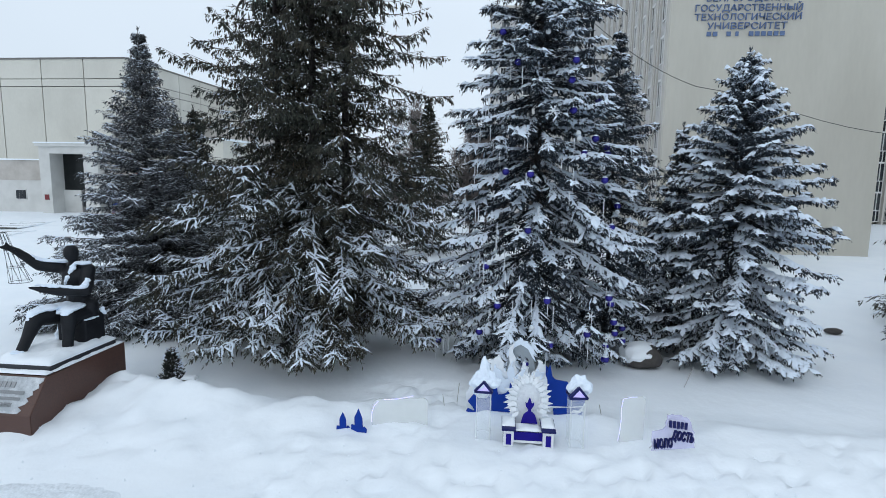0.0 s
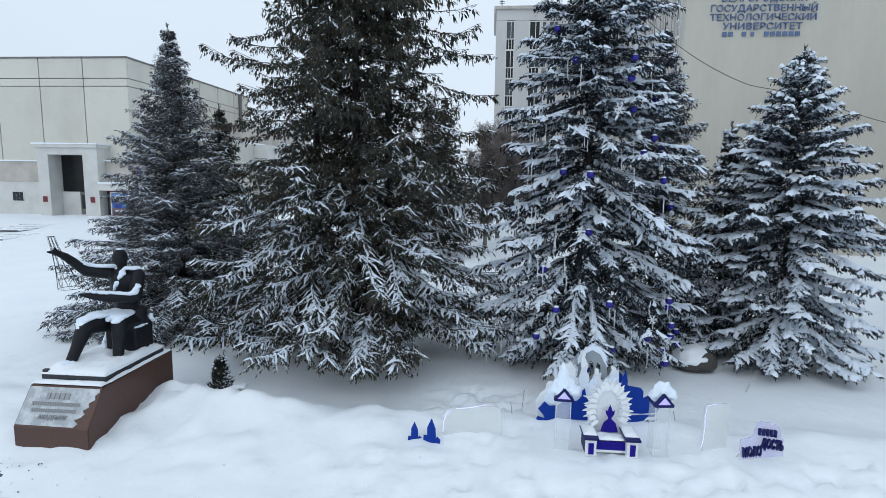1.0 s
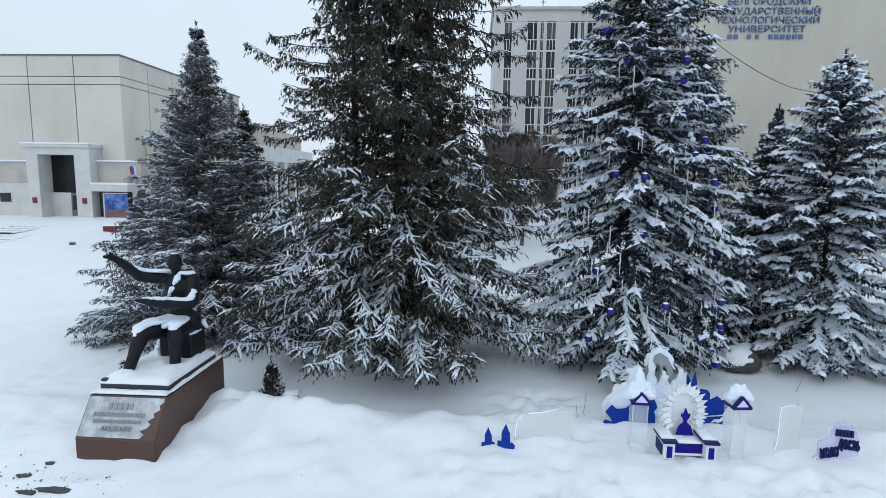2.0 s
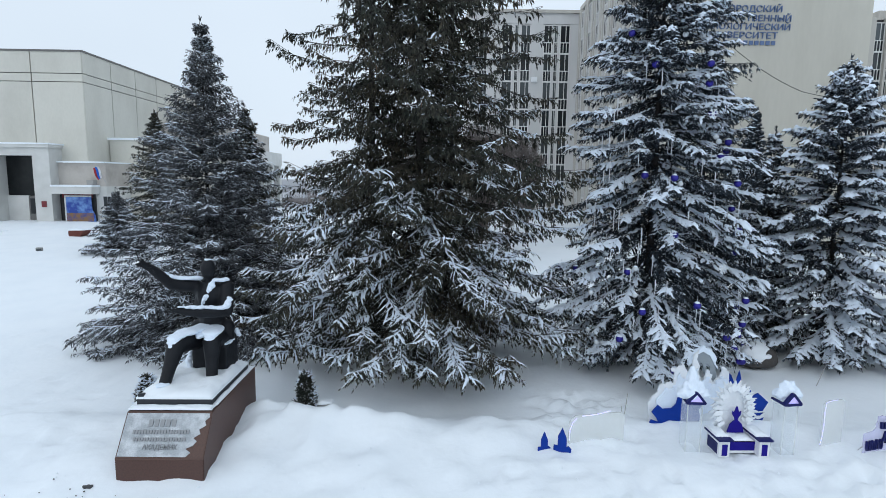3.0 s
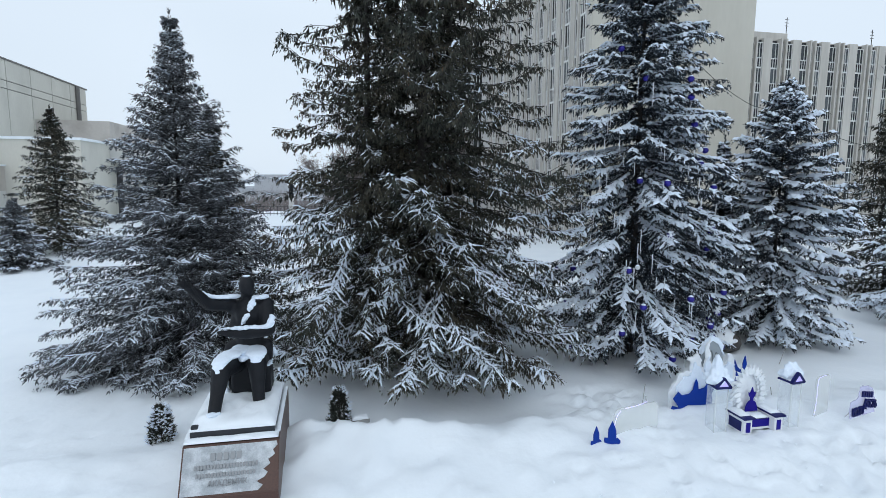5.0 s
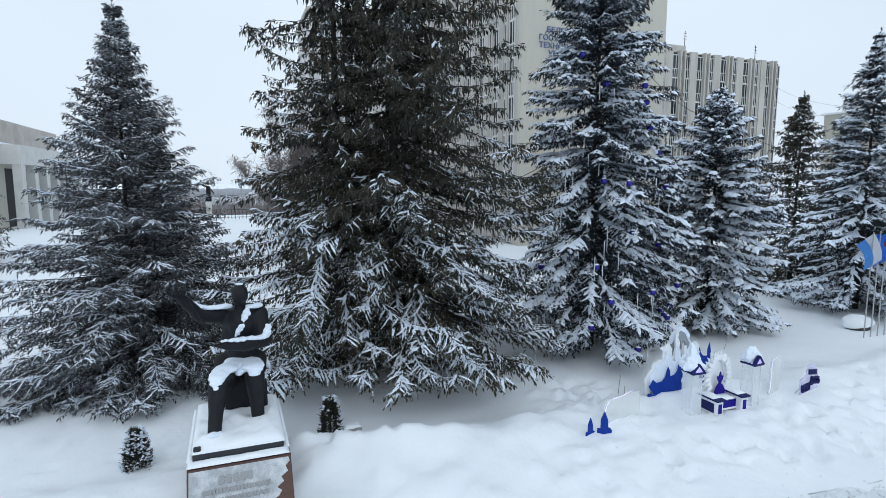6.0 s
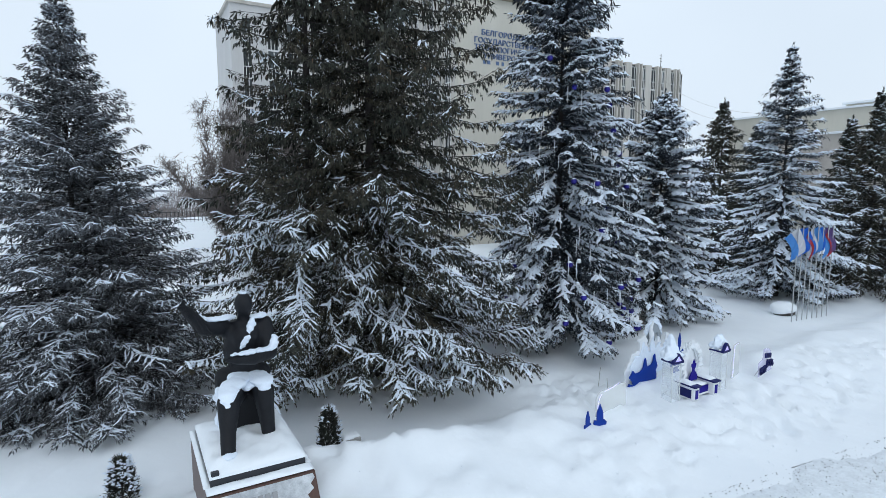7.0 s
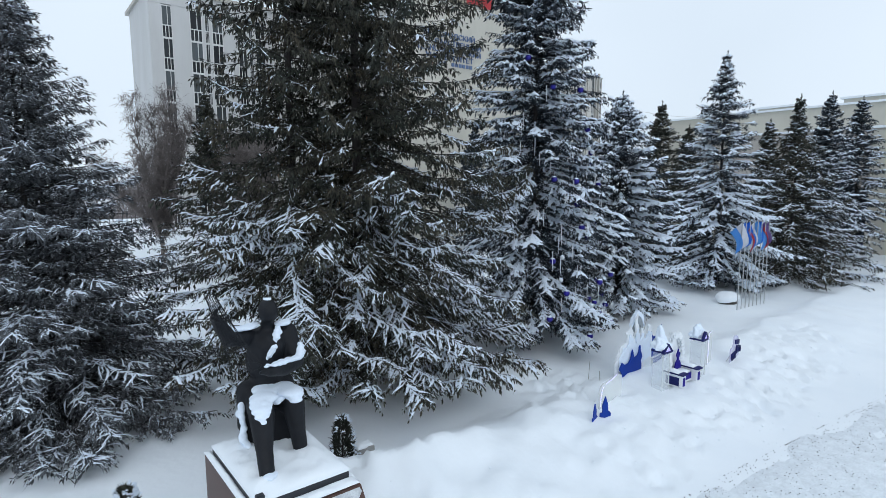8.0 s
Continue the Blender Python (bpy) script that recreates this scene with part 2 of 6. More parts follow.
def plate(outline, thick, bm=None, at=(0, 0, 0)):
    """An upright board cut to an outline of (x, z), thick along y."""
    bm = bm or bmesh.new()
    x0, y0, z0 = at
    front = [bm.verts.new((x0 + x, y0 - thick / 2, z0 + z)) for x, z in outline]
    back = [bm.verts.new((x0 + x, y0 + thick / 2, z0 + z)) for x, z in outline]
    bm.faces.new(front)
    bm.faces.new(back[::-1])
    n = len(outline)
    for k in range(n):
        bm.faces.new((front[k], back[k], back[(k + 1) % n], front[(k + 1) % n]))
    bmesh.ops.recalc_face_normals(bm, faces=bm.faces)
    return bm


@functools.lru_cache(maxsize=None)
def noise_table(seed):
    return np.random.RandomState(seed).uniform(-1, 1, (256, 256))


def value_noise(x, y, seed=0):
    """Smooth noise from -1 to 1 on a lattice of spacing 1."""
    table = noise_table(seed)
    xi, yi = np.floor(x).astype(int), np.floor(y).astype(int)
    fx, fy = x - xi, y - yi
    fx, fy = fx * fx * (3 - 2 * fx), fy * fy * (3 - 2 * fy)
    a, b = table[xi % 256, yi % 256], table[(xi + 1) % 256, yi % 256]
    c, d = table[xi % 256, (yi + 1) % 256], table[(xi + 1) % 256, (yi + 1) % 256]
    return (a * (1 - fx) + b * fx) * (1 - fy) + (c * (1 - fx) + d * fx) * fy


def ramp(v, a, b):
    u = np.clip((v - a) / (b - a), 0, 1)
    return u * u * (3 - 2 * u)


def ground_height(x, y):
    """The snow's height: a low road, a bank along it, a yard that rises gently, and a drop beyond the yard."""
    x, y = np.asarray(x, float), np.asarray(y, float)
    bend = 0.25 * value_noise(x * 0.35, y * 0.0 + 3.1, 5)
    z = -0.34 + 0.30 * ramp(y + bend, 8.4, 11.0)
    line = 12.25 + 0.5 * value_noise(x * 0.5, x * 0 + 9.3, 6) + 0.16 * value_noise(x * 1.9, x * 0 + 4.3, 16)
    crest = np.exp(-((y - line) / np.where(y > line, 0.42, 1.0)) ** 2)
    west = ramp(x, -10.3, -9.0) * (1 - ramp(x, -4.5, -2.4))
    z = z + crest * (0.13 + 0.26 * west + (0.05 + 0.10 * west) * value_noise(x * 0.9, y * 0.9, 7))
    z = z - (0.10 + 0.10 * west) * ramp(y, 12.4, 13.6) * (1 - ramp(y, 20, 26)) + 0.45 * ramp(y, 20, 42) + 0.5 * ramp(y, 42, 58)
    z = z + 0.5 * ramp(x, 14, 34) * (1 - ramp(y, 20, 42))
    z = z - 7.0 * ramp(y, 84, 170) * (1 - ramp(x, 2, 12)) - 4.0 * ramp(y, 120, 400)
    lumps = ramp(y, 8.6, 10.0) * (1 - ramp(y, 12.6, 13.8)) * (1 - 0.62 * ramp(x, -5.0, 1.0))
    z = z + lumps * (0.06 * value_noise(x * 1.7, y * 1.7, 8) + 0.045 * value_noise(x * 4.1, y * 4.1, 9) + 0.018 * value_noise(x * 9.3, y * 9.3, 12))
    z = z + 0.05 * value_noise(x * 0.4, y * 0.4, 10) + 0.012 * value_noise(x * 2.3, y * 2.3, 11)
    # snow shovelled and drifted against the plinth of the monument
    ragged = 0.10 * value_noise(x * 3.1, y * 3.1, 18) + 0.05 * value_noise(x * 7.1, y * 7.1, 19)
    drift = np.exp(-((x + 9.75) / 0.62) ** 2) * ramp(y + ragged, 10.3, 12.6) * (1 - ramp(y + ragged, 12.75, 13.1))
    z = z + (0.24 + ragged) * drift * (x > -10.9)
    foot = np.exp(-(((x + 11.0) / 1.6) ** 2 + ((y - 9.6) / 0.8) ** 2))
    return z - 0.10 * foot

# ---- the ground: one sheet to the horizon ----
def steps(limits):
    out = []
    for a, b, n in limits:
        out += list(np.linspace(a, b, n, endpoint=False))
    return np.array(out + [limits[-1][1]])


gx = steps([(-4000, -300, 10), (-300, -60, 20), (-60, -24, 50), (-24, 16, 200), (16, 60, 60), (60, 300, 16), (300, 4000, 10)])
gy = steps([(-3000, -60, 8), (-60, 3, 30), (3, 14.5, 80), (14.5, 30, 50), (30, 90, 70), (90, 400, 30), (400, 4500, 12)])
GX, GY = np.meshgrid(gx, gy)
GZ = ground_height(GX, GY)
# footprints trodden between the bank and the trees, and along the road's edge
rng = np.random.RandomState(4)
for cx, cy, sx, sy, count in ((-1.9, 13.4, 0.8, 0.9, 60), (3.4, 10.6, 2.4, 0.35, 32), (7.5, 11.2, 2.4, 0.5, 18), (-16, 20, 3.0, 5.0, 60), (-8.3, 12.9, 0.6, 0.6, 14), (1.0, 9.6, 3.2, 0.5, 60), (-15, 13.5, 1.6, 2.0, 22), (6.0, 9.8, 2.5, 0.5, 30)):
    for k in range(count):
        px, py, a = cx + rng.normal() * sx, cy + rng.normal() * sy, rng.uniform(0, 6.28)
        near = (abs(GX[0] - px) < 0.5).nonzero()[0]
        rows = (abs(GY[:, 0] - py) < 0.5).nonzero()[0]
        if len(near) and len(rows):
            sl = np.ix_(rows, near)
            dx, dy = GX[sl] - px, GY[sl] - py
            u, v = dx * math.cos(a) + dy * math.sin(a), -dx * math.sin(a) + dy * math.cos(a)
            d = (u / 0.24) ** 2 + (v / 0.15) ** 2
            GZ[sl] += -0.10 * np.exp(-d) + 0.04 * np.exp(-(d - 2.2) ** 2)
nx, ny = len(gx), len(gy)
quad = (np.arange(ny - 1)[:, None] * nx + np.arange(nx - 1)[None, :]).ravel()
tris = np.concatenate([np.stack([quad, quad + 1, quad + nx + 1], 1), np.stack([quad, quad + nx + 1, quad + nx], 1)])
ground = soup("ground", np.stack([GX.ravel(), GY.ravel(), GZ.ravel()], 1), tris, SNOW, smooth=True)
tagged(ground, "deep fresh snow with a bank and footprints", "ground", kind="structure")

# the trodden road in front
rx, ry = np.meshgrid(np.linspace(-40, 50, 260), np.linspace(-6, 9.0, 56))
bound = 8.15 - 0.11 * np.clip(rx, -12, 12) + 0.3 * value_noise(rx * 0.8, rx * 0 + 1.0, 20) + 0.1 * value_noise(rx * 3.1, rx * 0 + 2.0, 22)
rz = ground_height(rx, ry) + 0.012 + 0.02 * value_noise(rx * 2.5, ry * 2.5, 21) * (1 - ramp(ry, 6.5, 8))
rz = rz - 0.16 * ramp(ry - bound, -0.35, 0.25)
nx2 = rx.shape[1]
quad = (np.arange(rx.shape[0] - 1)[:, None] * nx2 + np.arange(nx2 - 1)[None, :]).ravel()
tris = np.concatenate([np.stack([quad, quad + 1, quad + nx2 + 1], 1), np.stack([quad, quad + nx2 + 1, quad + nx2], 1)])
road = soup("road", np.stack([rx.ravel(), ry.ravel(), rz.ravel()], 1), tris, TRODDEN, smooth=True)
tagged(road, "driveway of trodden snow strewn with grit", "road", kind="structure")


def crumbs(name, mat, count, seed, spread, size, label):
    """Loose lumps on the ground, too many to count."""
    r = np.random.RandomState(seed)
    px, py = spread(r, count)
    pz = ground_height(px, py) + 0.015
    s = r.uniform(size[0], size[1], count)
    base = np.array([(1, 0, 0), (-1, 0, 0), (0, 1, 0), (0, -1, 0), (0, 0, 0.8), (0, 0, -0.8)], float)
    jit = r.uniform(0.6, 1.3, (count, 6, 1))
    v = base[None] * jit * s[:, None, None] + np.stack([px, py, pz], 1)[:, None]
    f = np.array([(0, 2, 4), (2, 1, 4), (1, 3, 4), (3, 0, 4), (2, 0, 5), (1, 2, 5), (3, 1, 5), (0, 3, 5)])
    faces = (f[None] + 6 * np.arange(count)[:, None, None]).reshape(-1, 3)
    return tagged(soup(name, v.reshape(-1, 3), faces, mat), label, "grit", kind="stuff")


def on_road(r, n):
    cx = r.uniform(-5, 20, n // 6 + 1)
    cy = 8.0 - 0.11 * np.clip(cx, -12, 12) - 5.6 * r.uniform(0, 1, n // 6 + 1) ** 1.1
    px = np.repeat(cx, 6)[:n] + r.normal(0, 0.20, n)
    py = np.repeat(cy, 6)[:n] + r.normal(0, 0.12, n)
    return px, np.minimum(py, 7.95 - 0.11 * np.clip(px, -12, 12))


crumbs("road_grit", GRIT, 6500, 31, on_road, (0.005, 0.017), "dark grit and bared specks on the trodden snow")
crumbs("snow_crumbs", SNOW, 260, 32, lambda r, n: (r.uniform(-14, 10, n), r.normal(9.2, 0.9, n)), (0.01, 0.035), "loose crumbs of snow along the bank")
crumbs("earth_crumbs", GRIT, 60, 33, lambda r, n: (r.normal(-12.0, 0.8, n), r.normal(9.5, 0.22, n)), (0.008, 0.028), "dark crumbs beside the plinth")
bm = bmesh.new()
for cx, cy, sx, sy in ((-11.6, 9.35, 0.42, 0.09), (-12.4, 9.6, 0.16, 0.05), (-12.2, 10.0, 0.10, 0.05), (-12.05, 9.22, 0.2, 0.05)):
    ring = [bm.verts.new((cx + sx * math.cos(a) * f, cy + sy * math.sin(a) * f, float(ground_height(cx, cy)) + 0.035))
            for a, f in ((k * 2 * math.pi / 14, 0.75 + 0.35 * ((k * 7) % 5) / 4) for k in range(14))]
    low = [bm.verts.new((v.co.x * 1.0, v.co.y, v.co.z - 0.06)) for v in ring]
    bm.faces.new(ring)
    for k in range(14):
        bm.faces.new((low[k], low[(k + 1) % 14], ring[(k + 1) % 14], ring[k]))
tagged(part("bare_asphalt", bm, ASPHALT), "bare wet asphalt patches showing through snow", "asphalt", kind="structure")

# ---- spruces ----
def cones(p, d, length, width):
    """Slim three-sided cones from p along d."""
    up = np.array([0.0, 0.0, 1.0])
    u = np.cross(d, up)
    u /= np.linalg.norm(u, axis=1, keepdims=True) + 1e-6
    v = np.cross(u, d)
    w = width[:, None]
    ring = [p + d * (0.12 * length[:, None]) + w * (math.cos(a) * u + math.sin(a) * v) for a in (0.5236, 2.618, 4.712)]
    verts = np.stack([*ring, p + d * length[:, None]], 1).reshape(-1, 3)
    f = np.array([(0, 1, 3), (1, 2, 3), (2, 0, 3)])
    return verts, (f[None] + 4 * np.arange(len(p))[:, None, None]).reshape(-1, 3)


def shoots(p, d, length, width, r):
    """Needled shoots: slim brushes, fullest before the middle, rolled at random about their length."""
    u = np.cross(d, np.array([0.0, 0.0, 1.0]))
    u /= np.linalg.norm(u, axis=1, keepdims=True) + 1e-6
    v = np.cross(u, d)
    a = r.uniform(-1.2, 1.2, len(p))[:, None]
    w = (np.cos(a) * u + np.sin(a) * v) * width[:, None]
    mid = p + d * (length * r.uniform(0.3, 0.6, len(p)))[:, None]
    verts = np.stack([p, mid - w, p + d * length[:, None], mid + w], 1).reshape(-1, 3)
    f = np.array([(0, 1, 2), (0, 2, 3)])
    return verts, (f[None] + 4 * np.arange(len(p))[:, None, None]).reshape(-1, 3)


def sprigs(p, d, length, width, r):
    """Bare twigs: very thin slips, rolled at random about their length."""
    u = np.cross(d, np.array([0.0, 0.0, 1.0]))
    u /= np.linalg.norm(u, axis=1, keepdims=True) + 1e-6
    a = r.uniform(-1.1, 1.1, len(p))[:, None]
    w = (np.cos(a) * u + np.sin(a) * np.cross(u, d)) * width[:, None]
    verts = np.stack([p - w + d * 0.1 * length[:, None], p + w, p + d * length[:, None]], 1).reshape(-1, 3)
    return verts, np.arange(3 * len(p)).reshape(-1, 3)


def pads(p, d, length, width, height):
    """Snow lying along twigs: low ridged pads."""
    up = np.array([0.0, 0.0, 1.0])
    u = np.cross(d, up)
    u /= np.linalg.norm(u, axis=1, keepdims=True) + 1e-6
    w, h, l = width[:, None], height[:, None], length[:, None]
    mid = p + d * l * 0.45
    verts = np.stack([p + up * 0.2 * h, p + d * l, mid + u * w - up * 0.5 * h, mid - u * w - up * 0.5 * h, mid + up * h], 1).reshape(-1, 3)
    f = np.array([(0, 4, 2), (2, 4, 1), (1, 4, 3), (3, 4, 0)])
    return verts, (f[None] + 5 * np.arange(len(p))[:, None, None]).reshape(-1, 3)


def ridges(c, u, w, h):
    """Rolls of snow along many stems at once. c: stations (stem, station, xyz); u: sideways; w, h: half width and height at each station."""
    n, k = w.shape
    up = np.array([0.0, 0.0, 1.0])
    side, rise = u[:, None] * w[..., None], up * h[..., None]
    verts = np.stack([c - side - 0.35 * rise, c + rise, c + side - 0.35 * rise], 2).reshape(-1, 3)
    a = (np.arange(n)[:, None] * k + np.arange(k - 1)[None]).ravel()[:, None] * 3
    f = np.concatenate([np.concatenate([a + j, a + j + 1, a + j + 4], 1) for j in (0, 1)] + [np.concatenate([a + j, a + j + 4, a + j + 3], 1) for j in (0, 1)])
    return verts, f


def fingers(p, d, length, width, height):
    """Snow on a shoot: a small ridge that runs out to a point."""
    up = np.array([0.0, 0.0, 1.0])
    u = np.cross(d, up)
    u /= np.linalg.norm(u, axis=1, keepdims=True) + 1e-6
    w, h, l = width[:, None], height[:, None], length[:, None]
    verts = np.stack([p + u * w, p - u * w, p + d * l, p + d * 0.25 * l + up * h], 1).reshape(-1, 3)
    f = np.array([(0, 2, 3), (3, 2, 1)])
    return verts, (f[None] + 4 * np.arange(len(p))[:, None, None]).reshape(-1, 3)


def join(meshes):
    vs, fs, n = [], [], 0
    for v, f in meshes:
        vs.append(v)
        fs.append(f + n)
        n += len(v)
    return np.concatenate(vs), np.concatenate(fs)


def clumps(p, seed):
    """A value about 0 to 1 that changes over a few hand's breadths: where snow gathers."""
    n = value_noise(p[:, 0] * 1.7 + p[:, 2] * 1.5, p[:, 1] * 1.7 - p[:, 2] * 1.9, seed) + 0.5 * value_noise(p[:, 0] * 4.6 + p[:, 2] * 2.8, p[:, 1] * 4.6 - p[:, 2] * 3.0, seed + 1)
    return 0.5 + 0.5 * n


def unit(v):
    return v / (np.linalg.norm(v, axis=-1, keepdims=True) + 1e-6)


def spruce(x, y, height, radius, seed, needles, label, low=0.5, power=1.0, cap=9.0, whorl=0.34, per=7, tilt=(-0.28, 0.35), droop=0.25, hang=0.6,
           step=0.17, twig=0.05, thick=0.018, shoot=0.15, snow=(0.6, 0.3), pad=1.0, stems=((0, 0, 1),), cones_share=0.0, wild=0.16, sparse=None, foot=(0.74, 1.6), clear=0.5,
           dusting=0.1, girth=0.0095, fine=99.0, spray=0.27, group="snowy spruces"):
    """A spruce: trunk, limbs in whorls, branchlets to both sides, needled shoots on them, and snow lying along them all.
    tilt, snow: at the foot and at the top. cap: the widest reach. sparse: height above which the crown hangs in tassels and bears little snow.
    step, twig: spacing of branchlets and shoots. spray: how long the branchlets are. pad: depth of the snow. dusting: share of shoots with a little snow. fine: height above which all is coarser."""
    r = np.random.RandomState(seed)
    z0 = float(ground_height(x, y)) - 0.12
    tree = empty("spruce", x, y, z0)
    tagged(tree, label, "tree", group)
    up = np.array([0.0, 0.0, 1.0])
    here = np.array([x, y, 0.0])
    limbs = []
    trunk = bmesh.new()
    for sx, sy, part_of in stems:
        top = height * part_of
        tube(trunk, [(sx * min(1, 0.3 + k), sy * min(1, 0.3 + k), top * k / 8 * 0.985) for k in range(9)], [0.012 + girth * top * (1 - k / 8) ** 1.1 for k in range(9)], 7)
        h = low
        while h < top - 0.10:
            f = h / top
            n = max(3, int(round(per * (0.8 if len(stems) > 1 else 1))))
            airy = bool(sparse) and h > sparse
            a0 = r.uniform(0, 6.28)
            for k in range(n):
                reach = min(cap, radius * (1 - f) ** power) * min(1, foot[0] + (1 - foot[0]) * h / foot[1])
                loose = wild * (1.6 if airy else 1.0)
                reach = max(0.14, reach * r.uniform(1 - 2 * loose, 1 + loose))
                az = a0 + 2 * math.pi * (k + r.uniform(-0.4, 0.4)) / n
                if len(stems) > 1:
                    facing = (math.cos(az) * sx + math.sin(az) * sy) / (math.hypot(sx, sy) + 0.01)
                    reach -= max(0.0, 0.75 * math.hypot(sx, sy) * facing)
                limbs.append((sx, sy, min(top - 0.1, max(low, h + r.uniform(-0.5, 0.5) * whorl * (0.5 if airy else 1.0))), az, max(0.14, reach), f))
            h += whorl * (1 - 0.5 * f) * r.uniform(0.8, 1.2) * (1.12 if airy else 1.0)
    part("trunk", trunk, BARK, tree, "dark rough trunk", smooth=True)
    wood, green, white, brown = [], [], [], []
    for sx, sy in sorted({(q[0], q[1]) for q in limbs}):
        top = max(q[2] for q in limbs if (q[0], q[1]) == (sx, sy))
        n = 40
        lead = np.stack([np.full(n, sx), np.full(n, sy), top - 0.6 + r.uniform(0, 0.85, n)], 1)
        az = r.uniform(0, 6.28, n)
        ld = unit(np.stack([np.cos(az) * 0.45, np.sin(az) * 0.45, np.full(n, 1.0)], 1))
        green.append(shoots(lead, ld, np.full(n, 0.16), np.full(n, thick), r))
    for sx, sy, h, a, reach, f in limbs:
        bare, tassel = 1.0, 0.0
        if sparse:
            tassel = 1 / (1 + math.exp(-(h - sparse) / 0.45))
            bare = 1 - 0.7 * tassel
        slope = tilt[0] + (tilt[1] - tilt[0]) * f + r.uniform(-0.2, 0.2)
        sag = droop * (1 - 0.8 * f) * r.uniform(0.6, 1.4)
        # the lowest boughs stop above the snow
        floor = clear + 0.3 * r.uniform(0, 1)
        slope = max(slope, -(h - floor) / reach + 0.3 * sag)
        out = np.array([math.cos(a), math.sin(a), 0])
        side = np.array([-math.sin(a), math.cos(a), 0])
        sway = r.uniform(-0.25, 0.25)
        share = (snow[0] + (snow[1] - snow[0]) * f) * bare * r.uniform(0.75, 1.2)
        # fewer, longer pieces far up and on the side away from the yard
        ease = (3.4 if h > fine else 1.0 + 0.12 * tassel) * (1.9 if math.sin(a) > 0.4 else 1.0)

        small = min(1.0, 0.4 + 0.7 * reach)

        def along(s):
            z = h + reach * (slope * s - sag * s ** 2 + (0.85 + 0.25 * tassel) * sag * s ** 4)
            return np.array([sx, sy, 0]) + out * (reach * s)[:, None] + side * (reach * sway * s ** 2)[:, None] + up * z[:, None]

        q = along(np.linspace(0, 1, 6))
        rad = 0.005 + 0.006 * reach * (1 - np.linspace(0, 0.95, 6))
        wv = np.stack([q + rad[:, None] * (math.cos(g) * side + up * math.sin(g)) for g in (0, 2.1, 4.2)], 1).reshape(-1, 3)
        i = np.arange(5)[:, None] * 3
        wf = np.concatenate([np.concatenate([i + j, i + (j + 1) % 3, i + 3 + j], 1) for j in range(3)] + [np.concatenate([i + (j + 1) % 3, i + 3 + (j + 1) % 3, i + 3 + j], 1) for j in range(3)])
        wood.append((wv, wf))
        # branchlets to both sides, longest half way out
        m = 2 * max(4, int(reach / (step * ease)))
        s = np.clip(0.08 + 0.92 * ((np.arange(m) + r.uniform(0, 1, m)) / m) ** 0.8, 0, 1)
        p = along(s)
        sgn = np.where(np.arange(m) % 2, 1.0, -1.0)
        fan = r.uniform(0.3, 1.2, m)
        bl = (1 - 0.25 * tassel) * (0.10 + spray * reach ** 0.75 * np.minimum(1, 2.4 * s) * (1 - 0.55 * s)) * r.uniform(0.5, 1.3, m)
        dz = slope * 0.4 - hang * r.uniform(0.0, 1.1, m) * (0.8 + 0.25 * tassel)
        d = unit(out * np.cos(fan)[:, None] + side * (sgn * np.sin(fan))[:, None] + up * dz[:, None])
        room = np.maximum(p[:, 2] - 0.32, 0.03)
        d[:, 2] = np.maximum(d[:, 2], -room / bl)
        curl = 0.3 * hang * bl * r.uniform(-0.2, 1.2, m)
        bow = bl * r.normal(0, 0.14, m)
        cross = unit(np.cross(d, up))

        def on(which, u):
            return p[which] + d[which] * (bl[which] * u)[:, None] + cross[which] * (bow[which] * u * u)[:, None] - up * (curl[which] * u * u)[:, None]

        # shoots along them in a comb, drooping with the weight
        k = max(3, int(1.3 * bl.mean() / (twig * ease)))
        which = np.repeat(np.arange(m), k)
        u = np.clip(((np.tile(np.arange(k), m) + r.uniform(0, 1, m * k)) / k) ** 0.75, 0, 1)
        tp = on(which, u)
        turn = np.where(np.tile(np.arange(k), m) % 2, -1.0, 1.0) * r.uniform(0.35, 1.25, m * k)
        fall = hang * r.uniform(-0.15, 1.2, m * k) * (1 + 0.5 * tassel)
        tw = unit(d[which] * np.cos(turn)[:, None] + cross[which] * np.sin(turn)[:, None] - up * fall[:, None] + r.normal(0, 0.12, (m * k, 3)))
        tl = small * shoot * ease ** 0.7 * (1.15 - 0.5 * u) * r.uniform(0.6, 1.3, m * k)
        tp[:, 2] = np.maximum(tp[:, 2], 0.22)
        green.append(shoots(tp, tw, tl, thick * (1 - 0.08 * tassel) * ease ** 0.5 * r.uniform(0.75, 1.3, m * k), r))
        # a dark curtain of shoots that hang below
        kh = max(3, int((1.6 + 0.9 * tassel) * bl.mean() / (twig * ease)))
        who = np.repeat(np.arange(m), kh)
        hp = on(who, r.uniform(0.0, 1.0, m * kh)) - up * 0.02
        hd = unit(d[who] * (0.5 - 0.3 * tassel) + r.normal(0, 0.25 - 0.1 * tassel, (m * kh, 3)) - up * (0.15 + 0.9 * hang * r.uniform(0.4, 1.4, m * kh))[:, None])
        hp[:, 2] = np.maximum(hp[:, 2], 0.3)
        green.append(shoots(hp, hd, small * shoot * (1 - 0.12 * tassel) * ease ** 0.7 * r.uniform(0.7, 1.35, m * kh), thick * (1 - 0.08 * tassel) * ease ** 0.5 * r.uniform(0.8, 1.4, m * kh), r))
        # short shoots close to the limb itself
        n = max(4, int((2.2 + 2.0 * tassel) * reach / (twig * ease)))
        ls = r.uniform(0.03, 1.0, n) ** (1 - 0.3 * tassel)
        az = r.uniform(-1.3, 1.3, n)
        dirs = unit(out * np.cos(az)[:, None] + side * np.sin(az)[:, None] + up * r.uniform(-0.9, 0.3, n)[:, None])
